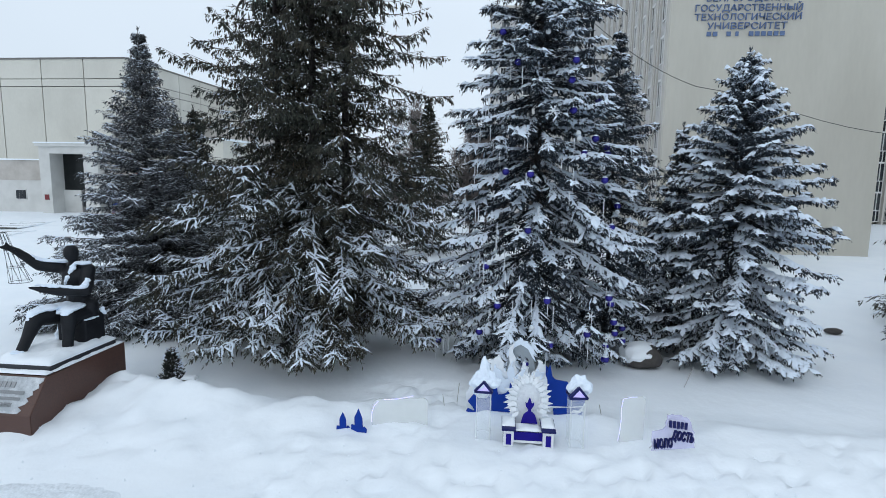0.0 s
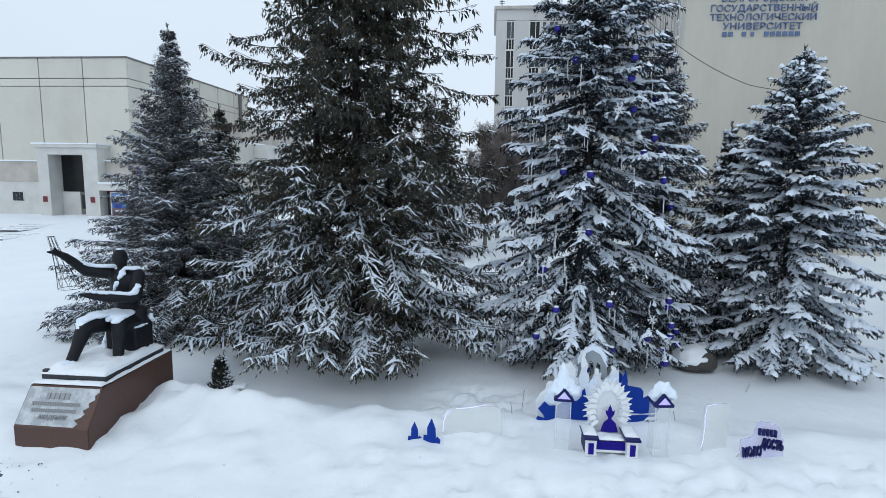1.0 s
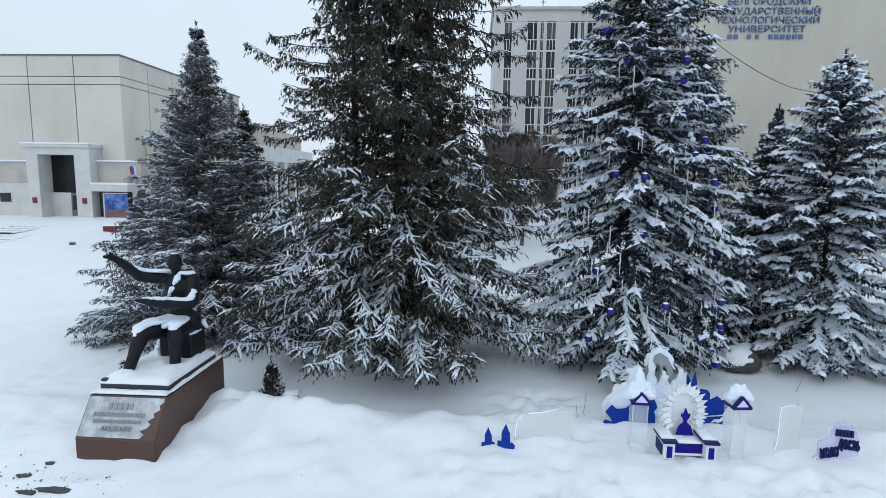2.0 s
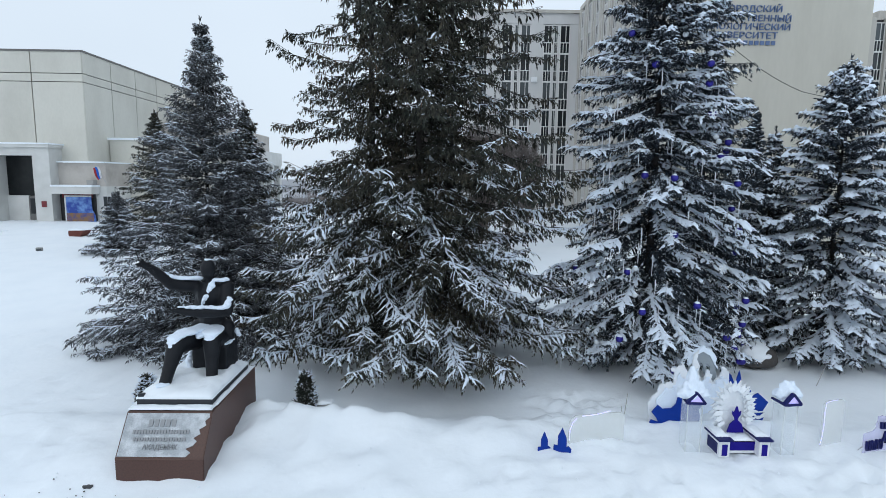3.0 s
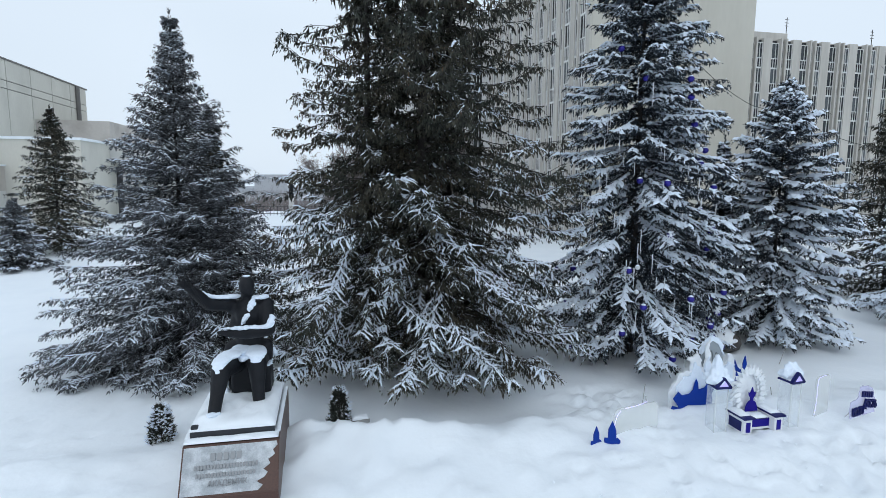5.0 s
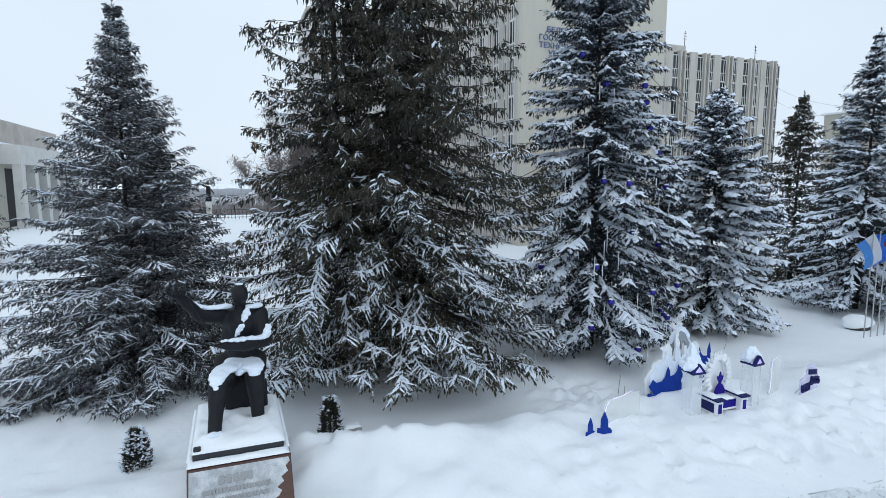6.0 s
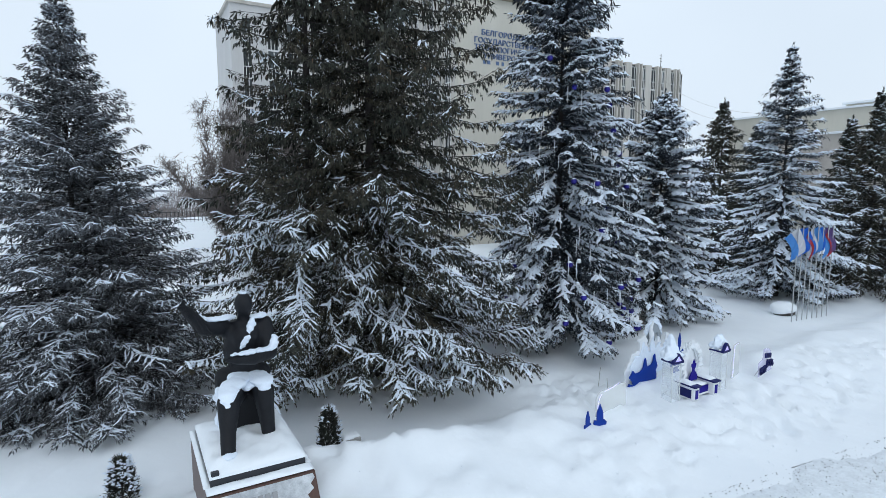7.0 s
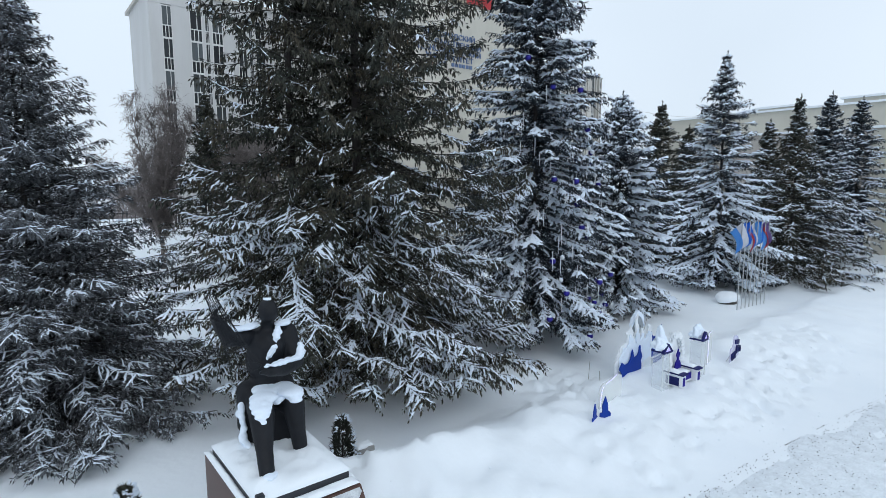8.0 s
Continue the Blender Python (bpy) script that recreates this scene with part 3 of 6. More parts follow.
        green.append(shoots(along(ls), dirs, small * shoot * r.uniform(0.8, 1.4, n) * (1 + (ls < 0.35)), np.full(n, thick * 1.1), r))
        # snow: rolls along the branchlets, as deep as it gathers there, broken where it has slipped off
        us = np.array([0.0, 0.3, 0.65, 0.95])
        mid = np.stack([on(np.arange(m), np.full(m, t)) for t in us], 1)
        gather = clumps(mid.reshape(-1, 3) + here, seed + 50).reshape(m, 4) + r.uniform(-0.2, 0.2, (m, 4))
        cover = np.clip((share * (0.3 + 0.9 * s[:, None]) - gather) / 0.22 + 0.25, 0, 1) * np.clip((d[:, 2:] + 0.97) / 0.3, 0, 1)
        pick = cover.max(1) > 0.15
        c = int(pick.sum())
        if c:
            w = pad * (0.004 + 0.031 * cover[pick]) * np.array([0.8, 1.0, 0.9, 0.1]) * r.uniform(0.35, 1.5, (c, 4))
            w[cover[pick] < 0.1] = 0.0
            white.append(ridges(mid[pick] + r.normal(0, 0.02, (c, 4, 3)) + up * thick * 0.6, cross[pick], w, w * r.uniform(0.55, 0.95, (c, 4))))
        # strands on the shoots
        odds = np.maximum(0.75 * cover.mean(1)[which], dusting * (0.4 + 0.6 * bare))
        pick = (r.uniform(0, 1, m * k) < odds) & (tw[:, 2] > -0.8)
        c = int(pick.sum())
        if c:
            w = thick * pad ** 0.5 * r.uniform(0.4, 0.9, c)
            white.append(fingers(tp[pick] + up * thick * 0.6, tw[pick], tl[pick] * r.uniform(0.5, 0.9, c), w, w * 0.8))
        # and a roll along the limb
        n = max(5, int(reach / 0.14))
        ls = np.linspace(0.2, 1.0, n)
        lp = along(ls)
        cv = np.clip((share * 1.05 - clumps(lp + here, seed + 50)) / 0.3 + r.uniform(0.1, 0.5, n), 0, 1)
        w = pad * 0.045 * cv * (1.15 - 0.6 * ls) * r.uniform(0.6, 1.3, n)
        w[0] = w[-1] = 0.0
        white.append(ridges(lp[None] + r.normal(0, 0.015, (1, n, 3)) + up * 0.012, side[None], w[None], w[None] * 0.8))
        if cones_share and f > 0.2:
            pick = r.uniform(0, 1, m) < cones_share
            c = int(pick.sum())
            if c:
                brown.append(cones(p[pick] + d[pick] * bl[pick][:, None] * 0.8, np.tile([[0.0, 0.05, -1.0]], (c, 1)), r.uniform(0.10, 0.15, c), np.full(c, 0.02)))
    tagged(soup("limb_wood", *join(wood), BARK, tree, "dark snow-laden limbs"), kind="stuff")
    soup("crown", *join(green), needles, tree, "dense needles on drooping twigs")
    soup("snow_cover", *join(white), BOUGH_SNOW, tree, "fresh snow lying on the boughs", smooth=True)
    if brown:
        tagged(soup("cone_crop", *join(brown), CONE, tree, "brown hanging cones"), kind="stuff")
    return tree


# the two great spruces behind the snow figures, and their neighbours
spruce(-6.2, 17.6, 24.0, 5.7, 11, NEEDLE_DARK, "tall dark many-stemmed spruce, snowy at its foot", low=1.0, cap=4.6, whorl=0.40, per=8, tilt=(-0.24, 0.05), droop=0.42,
       hang=0.8, spray=0.21, step=0.165, twig=0.08, thick=0.018, shoot=0.13, snow=(0.66, 0.40), pad=0.95, foot=(0.72, 2.4), clear=1.05, stems=((0, 0, 1), (0.95, 0.5, 0.93), (-1.6, 0.9, 0.88)), dusting=0.17, girth=0.0075, cones_share=0.02, wild=0.22, sparse=6.4, fine=11.3)
spruce(1.15, 17.4, 16.0, 4.05, 12, NEEDLE_BLUE, "festive spruce hung with blue and white baubles", low=0.6, cap=3.1, power=0.72, foot=(0.74, 2.0), whorl=0.34, per=8, tilt=(-0.5, 0.3), droop=0.22,
       hang=0.65, step=0.15, twig=0.07, thick=0.0175, shoot=0.12, snow=(0.74, 0.68), pad=1.7, spray=0.24, dusting=0.14, wild=0.18, fine=11.8)
spruce(7.5, 18.0, 9.8, 4.7, 13, NEEDLE_BLUE, "spruce with thick snow pads and a bare crown ring", low=0.5, cap=2.5, power=0.85, whorl=0.32, per=8, tilt=(-0.5, 0.45), droop=0.2,
       hang=0.6, step=0.15, twig=0.07, thick=0.018, shoot=0.12, snow=(0.96, 0.62), pad=2.2, spray=0.24, dusting=0.12, wild=0.13)
spruce(-13.9, 20.1, 11.3, 4.6, 14, NEEDLE_RIME, "rime-grey spruce with wide boughs down to the snow", low=0.4, cap=3.75, power=1.15, foot=(0.97, 0.9), clear=0.18, whorl=0.26, per=10, tilt=(-0.26, 0.6), droop=0.16,
       hang=0.45, step=0.185, twig=0.08, thick=0.0165, shoot=0.14, snow=(0.58, 0.42), pad=0.62, wild=0.17, dusting=0.62, stems=((0, 0, 1), (0.8, -0.8, 0.52)))
spruce(-13.4, 22.8, 8.6, 3.4, 15, NEEDLE_DARK, "smaller dark spruce behind a wide one", cap=2.4, step=0.22, twig=0.143, thick=0.021, shoot=0.17, snow=(0.45, 0.3))
spruce(4.0, 20.0, 11.0, 3.9, 16, NEEDLE_BLUE, "slender snow-dusted spruce between two others", cap=2.7, step=0.19, twig=0.116, thick=0.017, shoot=0.16, snow=(0.6, 0.4), pad=1.5, tilt=(-0.45, 0.4))
spruce(16.5, 17.7, 12.7, 4.7, 17, NEEDLE_BLUE, "tall snow-draped spruce with a twin tip", cap=3.4, step=0.21, twig=0.14, thick=0.018, shoot=0.16, snow=(0.85, 0.5), pad=2.1, spray=0.24, tilt=(-0.55, 0.4), wild=0.2)
spruce(18.7, 22.6, 10.8, 4.4, 18, NEEDLE_DARK, "dark spruce with little snow on it", cap=3.3, step=0.28, twig=0.160, thick=0.023, shoot=0.17, snow=(0.28, 0.14), dusting=0.05, tilt=(-0.4, 0.4))
spruce(21.6, 15.8, 10.6, 5.6, 19, NEEDLE_DARK, "broad dark spruce with boughs trailing on the snow", cap=4.3, power=1.35, step=0.28, twig=0.160, thick=0.024, shoot=0.17, snow=(0.45, 0.4), wild=0.22, per=8, low=0.35, clear=0.2, foot=(0.95, 1.0))
spruce(6.14, 19.4, 7.7, 2.3, 20, NEEDLE_BLUE, "slim young spruce close behind a broader one", cap=1.8, step=0.20, twig=0.11, thick=0.018, shoot=0.14, snow=(0.7, 0.5), pad=1.3)
spruce(16.0, 37.4, 10.3, 3.4, 28, NEEDLE_BLUE, "young spruce before a tall plain wall", cap=2.5, step=0.40, twig=0.23, thick=0.032, shoot=0.19, snow=(0.6, 0.4))
spruce(-5.0, 37.2, 10.6, 3.6, 27, NEEDLE_DARK, "dark spruce beside a bare birch", cap=2.8, step=0.38, twig=0.197, thick=0.028, shoot=0.18, snow=(0.4, 0.2), tilt=(-0.3, 0.4))
spruce(-28.1, 45.0, 10.5, 4.8, 21, NEEDLE_DARK, "dark spruce standing before a pale hall", cap=3.4, step=0.25, twig=0.178, thick=0.028, shoot=0.18, snow=(0.24, 0.12), dusting=0.05)
spruce(-27.5, 38.0, 4.4, 2.4, 22, NEEDLE_RIME, "small frosted spruce on the open snow", low=0.25, cap=2.1, whorl=0.24, per=9, clear=0.2, foot=(0.95, 0.5), step=0.15, twig=0.098, thick=0.019, shoot=0.16, snow=(0.55, 0.4), dusting=0.12)
spruce(27.0, 19.4, 9.7, 3.6, 23, NEEDLE_DARK, "slim spruce beside a low building", cap=2.6, step=0.38, twig=0.21, thick=0.031, shoot=0.18, snow=(0.72, 0.55), pad=1.3, wild=0.26, dusting=0.35, tilt=(-0.4, 0.4))
spruce(28.0, 16.2, 11.2, 3.7, 24, NEEDLE_BLUE, "slim spruce dusted with fresh snow", cap=2.7, step=0.38, twig=0.21, thick=0.031, shoot=0.18, snow=(0.8, 0.6), pad=1.4, wild=0.26, dusting=0.35, tilt=(-0.4, 0.4))
spruce(32.2, 15.6, 11.2, 3.9, 25, NEEDLE_BLUE, "thin-crowned spruce with a bare stem", low=2.4, cap=2.9, per=6, step=0.38, twig=0.21, thick=0.031, shoot=0.18, snow=(0.8, 0.6), pad=1.4, wild=0.26, tilt=(-0.4, 0.4))
spruce(24.9, 24.0, 9.6, 3.5, 26, NEEDLE_DARK, "short dark spruce among taller ones", cap=2.7, step=0.38, twig=0.21, thick=0.031, shoot=0.18, snow=(0.4, 0.3))

# ---- buildings ----
def window_strip(thing, x, y, z0, storeys, width, face, storey=3.12):
    """A column of windows: per storey a tall pane over a band of three small ones. face: degrees the facade is turned."""
    if "unit" not in MESHES:
        # a pierced sheet: border, a rail over three small lights, a mullion in the tall light above
        xs, zs = (0, 0.07, 0.31, 0.37, 0.55, 0.61, 0.63, 0.69, 0.93, 1.0), (0, 0.09, 1.16, 1.25, 3.03, 3.12)
        bm = bmesh.new()
        v = [[bm.verts.new((x0, -0.06, z)) for x0 in xs] for z in zs]
        for j in range(5):
            for i in range(9):
                if i in (0, 8) or j in (0, 2, 4) or (j == 1 and i in (2, 6)) or (j == 3 and i == 4):
                    bm.faces.new((v[j][i], v[j][i + 1], v[j + 1][i + 1], v[j + 1][i]))
        bmesh.ops.delete(bm, geom=[q for q in bm.verts if not q.link_faces], context="VERTS")
        out = bmesh.ops.extrude_face_region(bm, geom=bm.faces[:])
        bmesh.ops.translate(bm, vec=(0, 0.1, 0), verts=[q for q in out["geom"] if isinstance(q, bmesh.types.BMVert)])
        bmesh.ops.recalc_face_normals(bm, faces=bm.faces)
        me = bpy.data.meshes.new("window_frame")
        bm.to_mesh(me)
        bm.free()
        me.materials.append(FRAME)
        MESHES["unit"] = me
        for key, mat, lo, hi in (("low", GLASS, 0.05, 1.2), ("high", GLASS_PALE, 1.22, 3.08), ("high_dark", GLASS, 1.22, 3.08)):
            g = block(0.03, 0.97, 0.01, 0.03, lo, hi)
            gm = bpy.data.meshes.new("pane")
            g.to_mesh(gm)
            g.free()
            gm.materials.append(mat)
            MESHES[key] = gm
    for k in range(storeys):
        w = new("window", MESHES["unit"])
        w.parent = thing
        w.matrix_basis = pose(x, y, z0 + storey * k, 0, 0, face) @ Matrix.Diagonal((width, 1, storey / 3.12, 1))
        shared("pane", MESHES["low"], w, Matrix())
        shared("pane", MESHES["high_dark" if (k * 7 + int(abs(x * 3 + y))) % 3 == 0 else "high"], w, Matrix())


MESHES = {}

# the university block: a tall end wall with the sign, finned sides, two wings
tower = tagged(empty("university_building"), "tall pale concrete university block with finned facades", "building")
bm = bmesh.new()
box(bm, 12.2, 26.65, 42.1, 67.9, 0.2, 26.0)
part("core", bm, FIN, tower)
bm = bmesh.new()
box(bm, 11.75, 21.2, 41.86, 42.3, 0.2, 26.3)
box(bm, 21.2, 26.7, 41.92, 42.3, 0.2, 26.3)
part("end_wall", bm, PLASTER, tower, "plain rendered end wall")
bm = bmesh.new()
box(bm, 11.7, 26.8, 41.8, 42.6, 26.3, 26.6)
box(bm, 11.7, 12.4, 42.6, 68.5, 26.0, 26.5)
box(bm, -1.9, 26.8, 68.2, 80.5, 25.7, 26.05)
box(bm, 26.7, 72.9, 69.3, 80.5, 25.8, 26.0)
part("roof", bm, FIN, tower, "flat roof edge")

y = 42.3
while y < 68.0:
    # a wide pier, a window, a thin fin, a narrow window, a thin fin
    for a, w, out in ((0.0, 0.62, 0.0), (1.62, 0.28, 0.2), (2.45, 0.22, 0.16)):
        part("fin", block(11.75 - out, 12.22, y + a, y + a + w, 0.2, 26.0), FIN, tower)
    window_strip(tower, 11.72, y + 1.60, 0.6, 8, 0.98, -90)
    window_strip(tower, 11.72, y + 2.44, 0.6, 8, 0.52, -90)
    y += 2.95

# left wing
bm = bmesh.new()
box(bm, -1.6, 12.2, 68.9, 79.5, 0.5, 25.7)
part("wing_core", bm, WINGWALL, tower)
bm = bmesh.new()
box(bm, -1.62, 12.2, 68.46, 69.0, 24.45, 25.75)
part("parapet", bm, WINGWALL, tower)
x = -1.62
for w, gap in ((1.2, 1.0), (1.75, 1.3), (0.28, 0.42), (0.28, 1.2), (1.6, 1.0), (0.28, 0.42), (0.28, 1.2), (1.75, 1.1)):
    part("pier", block(x, x + w, 68.5, 68.95, 0.5, 24.45), WINGWALL, tower)
    if x + w + gap < 12.0:
        window_strip(tower, x + w, 68.54, 1.05, 7, gap, 0, 3.33)
    x += w + gap

# right wing
bm = bmesh.new()
box(bm, 26.6, 72.5, 69.2, 79.5, 0.5, 25.8)
part("wing_core", bm, FIN, tower)
bm = bmesh.new()
box(bm, 49.0, 56.2, 69.4, 76.0, 25.8, 27.0)
part("lift_house", bm, FIN, tower)
x = 27.0
while x < 71.5:
    part("pier", block(x, x + 1.42, 68.45, 69.25, 0.5, 25.95), FIN, tower)
    # near-black strip paints the shade above the window heads
    part("head_shade", block(x + 1.42, x + 4.9, 68.9, 69.25, 25.35, 25.75), DARK, tower)
    part("fin", block(x + 2.62, x + 2.86, 68.1, 69.25, 0.5, 25.95), FIN, tower)
    part("fin", block(x + 3.42, x + 3.68, 68.1, 69.25, 0.5, 25.95), FIN, tower)
    window_strip(tower, x + 1.42, 68.58, 1.2, 7, 1.2, 0, 3.45)
    window_strip(tower, x + 2.86, 68.58, 1.2, 7, 0.56, 0, 3.45)
    window_strip(tower, x + 3.68, 68.58, 1.2, 7, 1.2, 0, 3.45)
    x += 4.9
part("pier", block(71.4, 72.6, 68.3, 69.25, 0.5, 25.9), FIN, tower)
for ax, ay, az, h in ((56.5, 70, 27.0, 2.4), (50.5, 70, 27.0, 1.6), (71.2, 69.5, 25.9, 2.6), (4.2, 69.2, 26.0, 1.6), (-1.0, 69.2, 26.0, 1.2)):
    bm = tube(bmesh.new(), [(ax, ay, az), (ax, ay, az + h)], 0.05, 6)
    for k in range(3):
        box(bm, ax - 0.3, ax + 0.3, ay - 0.03, ay + 0.03, az + h * (0.5 + 0.18 * k), az + h * (0.5 + 0.18 * k) + 0.06)
    part("antenna", bm, CABLE, tower, "small dark roof antenna")
bm = block(6.0, 6.7, 68.1, 68.5, 17.6, 18.2, 0.03)
part("air_conditioner", bm, WHITE, tower, "white outdoor cooling unit")


def lettering(text, size, mat, parent, m, depth=0.04, name="lettering", width=None):
    cu = bpy.data.curves.new(name, "FONT")
    cu.body, cu.size, cu.extrude, cu.align_x = text, size, depth, "CENTER"
    cu.resolution_u = 2
    tmp = new("tmp", cu)
    bpy.context.view_layer.update()
    me = bpy.data.meshes.new_from_object(tmp.evaluated_get(bpy.context.evaluated_depsgraph_get()))
    bpy.data.objects.remove(tmp)
    me.name = name
    if width:
        xs = [v.co.x for v in me.vertices]
        k = width / (max(xs) - min(xs))
        for v in me.vertices:
            v.co.x *= k
    me.materials.clear()
    me.materials.append(mat)
    return shared(name, me, parent, m)


sign = tagged(empty("wall_sign", 16.95, 41.8, 17.0), "raised blue-grey letters on a rendered wall", "sign")
for text, z, w in (("БЕЛГОРОДСКИЙ", 1.22, 5.7), ("ГОСУДАРСТВЕННЫЙ", 0.56, 7.15), ("ТЕХНОЛОГИЧЕСКИЙ", -0.05, 7.15), ("УНИВЕРСИТЕТ", -0.66, 5.35)):
    lettering(text, 0.62, SIGN_BLUE, sign, pose(0, 0, z, 90, 0, 0), 0.05, width=w)
for a, b in ((-2.7, -1.85), (-1.35, -0.95), (-0.75, -0.45), (0.15, 2.65)):
    n = max(1, round((b - a) / 0.42))
    for k in range(n):
        part("dedication_bar", block(a + (b - a) * k / n, a + (b - a) * (k + 0.72) / n, -0.03, 0.03, -1.13, -0.83), SIGN_BLUE, sign)

banner = tagged(empty("banner", 18.6, 41.84, 21.4), "red cloth banner hung high on the wall", "banner")
part("cloth", block(0, 3.3, -0.03, 0.03, 0.02, 3.2), RED, banner)
part("rail", block(-0.1, 3.4, -0.05, 0.05, -0.03, 0.02), STEEL, banner)
ledge = tagged(empty("wall_bracket", 16.4, 41.68, 21.3), "weathered timber bracket under the banner", "bracket")
part("boards", block(-1.6, 2.1, -0.25, 0.2, 0.0, 0.35), BRICK_BROWN, ledge)

# the concert hall with its portal
hall = tagged(empty("concert_hall"), "pale panelled concert hall with a tall portal", "building")
bm = bmesh.new()
box(bm, -78, -42.15, 58.75, 88.8, 0.4, 18.2)
part("body", bm, JOINT, hall, "dark joints between the panels")
panel_sizes = {}


def panel(name, w, h, m):
    key = (round(w, 2), round(h, 2))
    if key not in panel_sizes:
        b = block(0.05, key[0] - 0.05, -0.16, 0.02, 0.04, key[1] - 0.04, 0.015)
        me = bpy.data.meshes.new(name)
        b.to_mesh(me)
        b.free()
        me.materials.append(PANEL)
        panel_sizes[key] = me
    shared(name, panel_sizes[key], hall, m)


for k in range(7):
    for z, h in ((6.9, 8.3), (15.2, 0.85), (16.05, 2.25)):
        panel("wall_panel", 5.22, h, pose(-42.0 - 5.22 * (k + 1), 58.75, z))
for k in range(6):
    for z, h in ((6.9, 8.3), (15.2, 0.85), (16.05, 2.25)):
        panel("wall_panel", 5.02, h, pose(-42.15, 58.6 + 5.02 * k, z, 0, 0, 90))
bm = bmesh.new()
box(bm, -78, -41.9, 58.5, 89, 18.2, 18.38)
part("roof_edge", bm, JOINT, hall, "dark metal roof edge")
bm = bmesh.new()
box(bm, -50.5, -48.5, 61, 63, 18.3, 18.75)
box(bm, -50.8, -48.2, 60.8, 63.2, 18.75, 18.85)
part("roof_hatch", bm, JOINT, hall)
part("downpipe", tube(bmesh.new(), [(-41.8, 85.5, 9), (-41.8, 85.5, 18.2)], 0.3, 8), JOINT, hall)
# the lower storey stands forward of the wall
bm = bmesh.new()
box(bm, -78, -51.75, 57.9, 58.8, 0.3, 4.55)
box(bm, -44.7, -39.9, 57.9, 62.4, 0.3, 4.55)
part("ground_storey", bm, WHITEWASH, hall, "whitewashed lower wall")
bm = bmesh.new()
box(bm, -78, -51.75, 57.85, 58.8, 4.55, 6.85)
box(bm, -44.7, -39.85, 57.85, 62.4, 4.55, 6.95)
part("stained_band", bm, PLINTH_WALL, hall, "stained brownish stone band")
bm = bmesh.new()
box(bm, -78, -51.75, 57.6, 58.9, 6.85, 7.0)
box(bm, -44.7, -39.7, 57.6, 62.5, 6.95, 7.1)
box(bm, -52.0, -44.4, 56.2, 58.9, 8.72, 8.86)
part("snowy_ledge", bm, SNOW, hall, "snow on the ledge")
bm = bmesh.new()
box(bm, -51.75, -50.45, 56.6, 58.9, 0.3, 7.6)
box(bm, -46.4, -44.7, 56.6, 58.9, 0.3, 7.6)
box(bm, -51.75, -44.7, 56.6, 58.9, 7.6, 8.4)
box(bm, -51.95, -44.5, 56.3, 58.9, 8.4, 8.72)
part("portal", bm, WHITEWASH, hall, "white portal frame")
part("portal_glass", block(-50.45, -46.4, 58.5, 58.6, 3.5, 7.6), DARK_GLASS, hall, "dark glazing over the doors")
part("portal_wall", block(-50.45, -48.3, 58.3, 58.6, 0.5, 3.5), WHITEWASH, hall)
for k in range(2):
    d = part("entrance_door", block(-48.25 + 0.93 * k, -47.36 + 0.93 * k, 58.3, 58.45, 0.9, 3.45, 0.02), JOINT, hall, "grey glazed entrance door")
    part("door_glass", block(-48.12 + 0.93 * k, -47.5 + 0.93 * k, 58.26, 58.3, 1.6, 3.2), GLASS, d)
for px in (-51.1, -45.5):
    part("plaque", block(px - 0.25, px + 0.25, 56.54, 56.6, 2.4, 3.0), PLAQUE, hall, "dark red plaque")
for wx, wz in ((-56.2, 2.3), (-63, 2.3), (-40.3, 2.4), (-60.2, 2.3)):
    w = part("window", block(wx, wx + 1.4, 57.84, 57.92, wz, wz + 1.2), FRAME, hall)
    for k in range(3):
        part("pane", block(wx + 0.08 + 0.43 * k, wx + 0.46 + 0.43 * k, 57.80, 57.86, wz + 0.1, wz + 1.1), GLASS, w)
# kiosk canopy and poster at its side
bm = bmesh.new()
box(bm, -44.65, -40.6, 56.5, 57.9, 3.75, 4.5)
part("canopy", bm, WHITEWASH, hall, "white canopy over a side door")
bm = bmesh.new()
box(bm, -44.68, -40.5, 56.4, 57.9, 4.5, 4.68)
part("canopy_snow", bm, SNOW, hall)
# no opening is cut: a flat dark sheet stands for the doorway's shade
part("doorway_shade", block(-44.6, -41.0, 57.7, 57.95, 0.9, 3.75), DARK, hall, "dark sheet standing for the shade in a doorway")
part("red_valance", block(-44.3, -41.2, 57.55, 57.68, 3.35, 3.75), PLAQUE, hall, "dark red valance")
poster = tagged(empty("poster_board", -42.2, 57.0, 0.9, 10), "blue and gold festive poster panel", "poster")
part("board", plate([(-1.25, 0), (1.45, 0), (1.4, 0.7), (1.15, 1.2), (1.1, 2.55), (-1.25, 2.55)], 0.08), POSTER_BLUE, poster)
part("poster_frame", block(-1.38, -1.26, -0.05, 0.05, 0, 2.7), WHITEWASH, poster)
part("poster_frame", block(-1.38, 1.12, -0.05, 0.05, 2.58, 2.7), WHITEWASH, poster)
part("lower_print", block(-1.25, 1.25, -0.06, -0.045, 0.05, 0.9), POSTER_GOLD, poster)
part("fan_unit", block(-41.5, -40.8, 57.2, 57.9, 4.7, 5.2, 0.03), CONCRETE, hall)


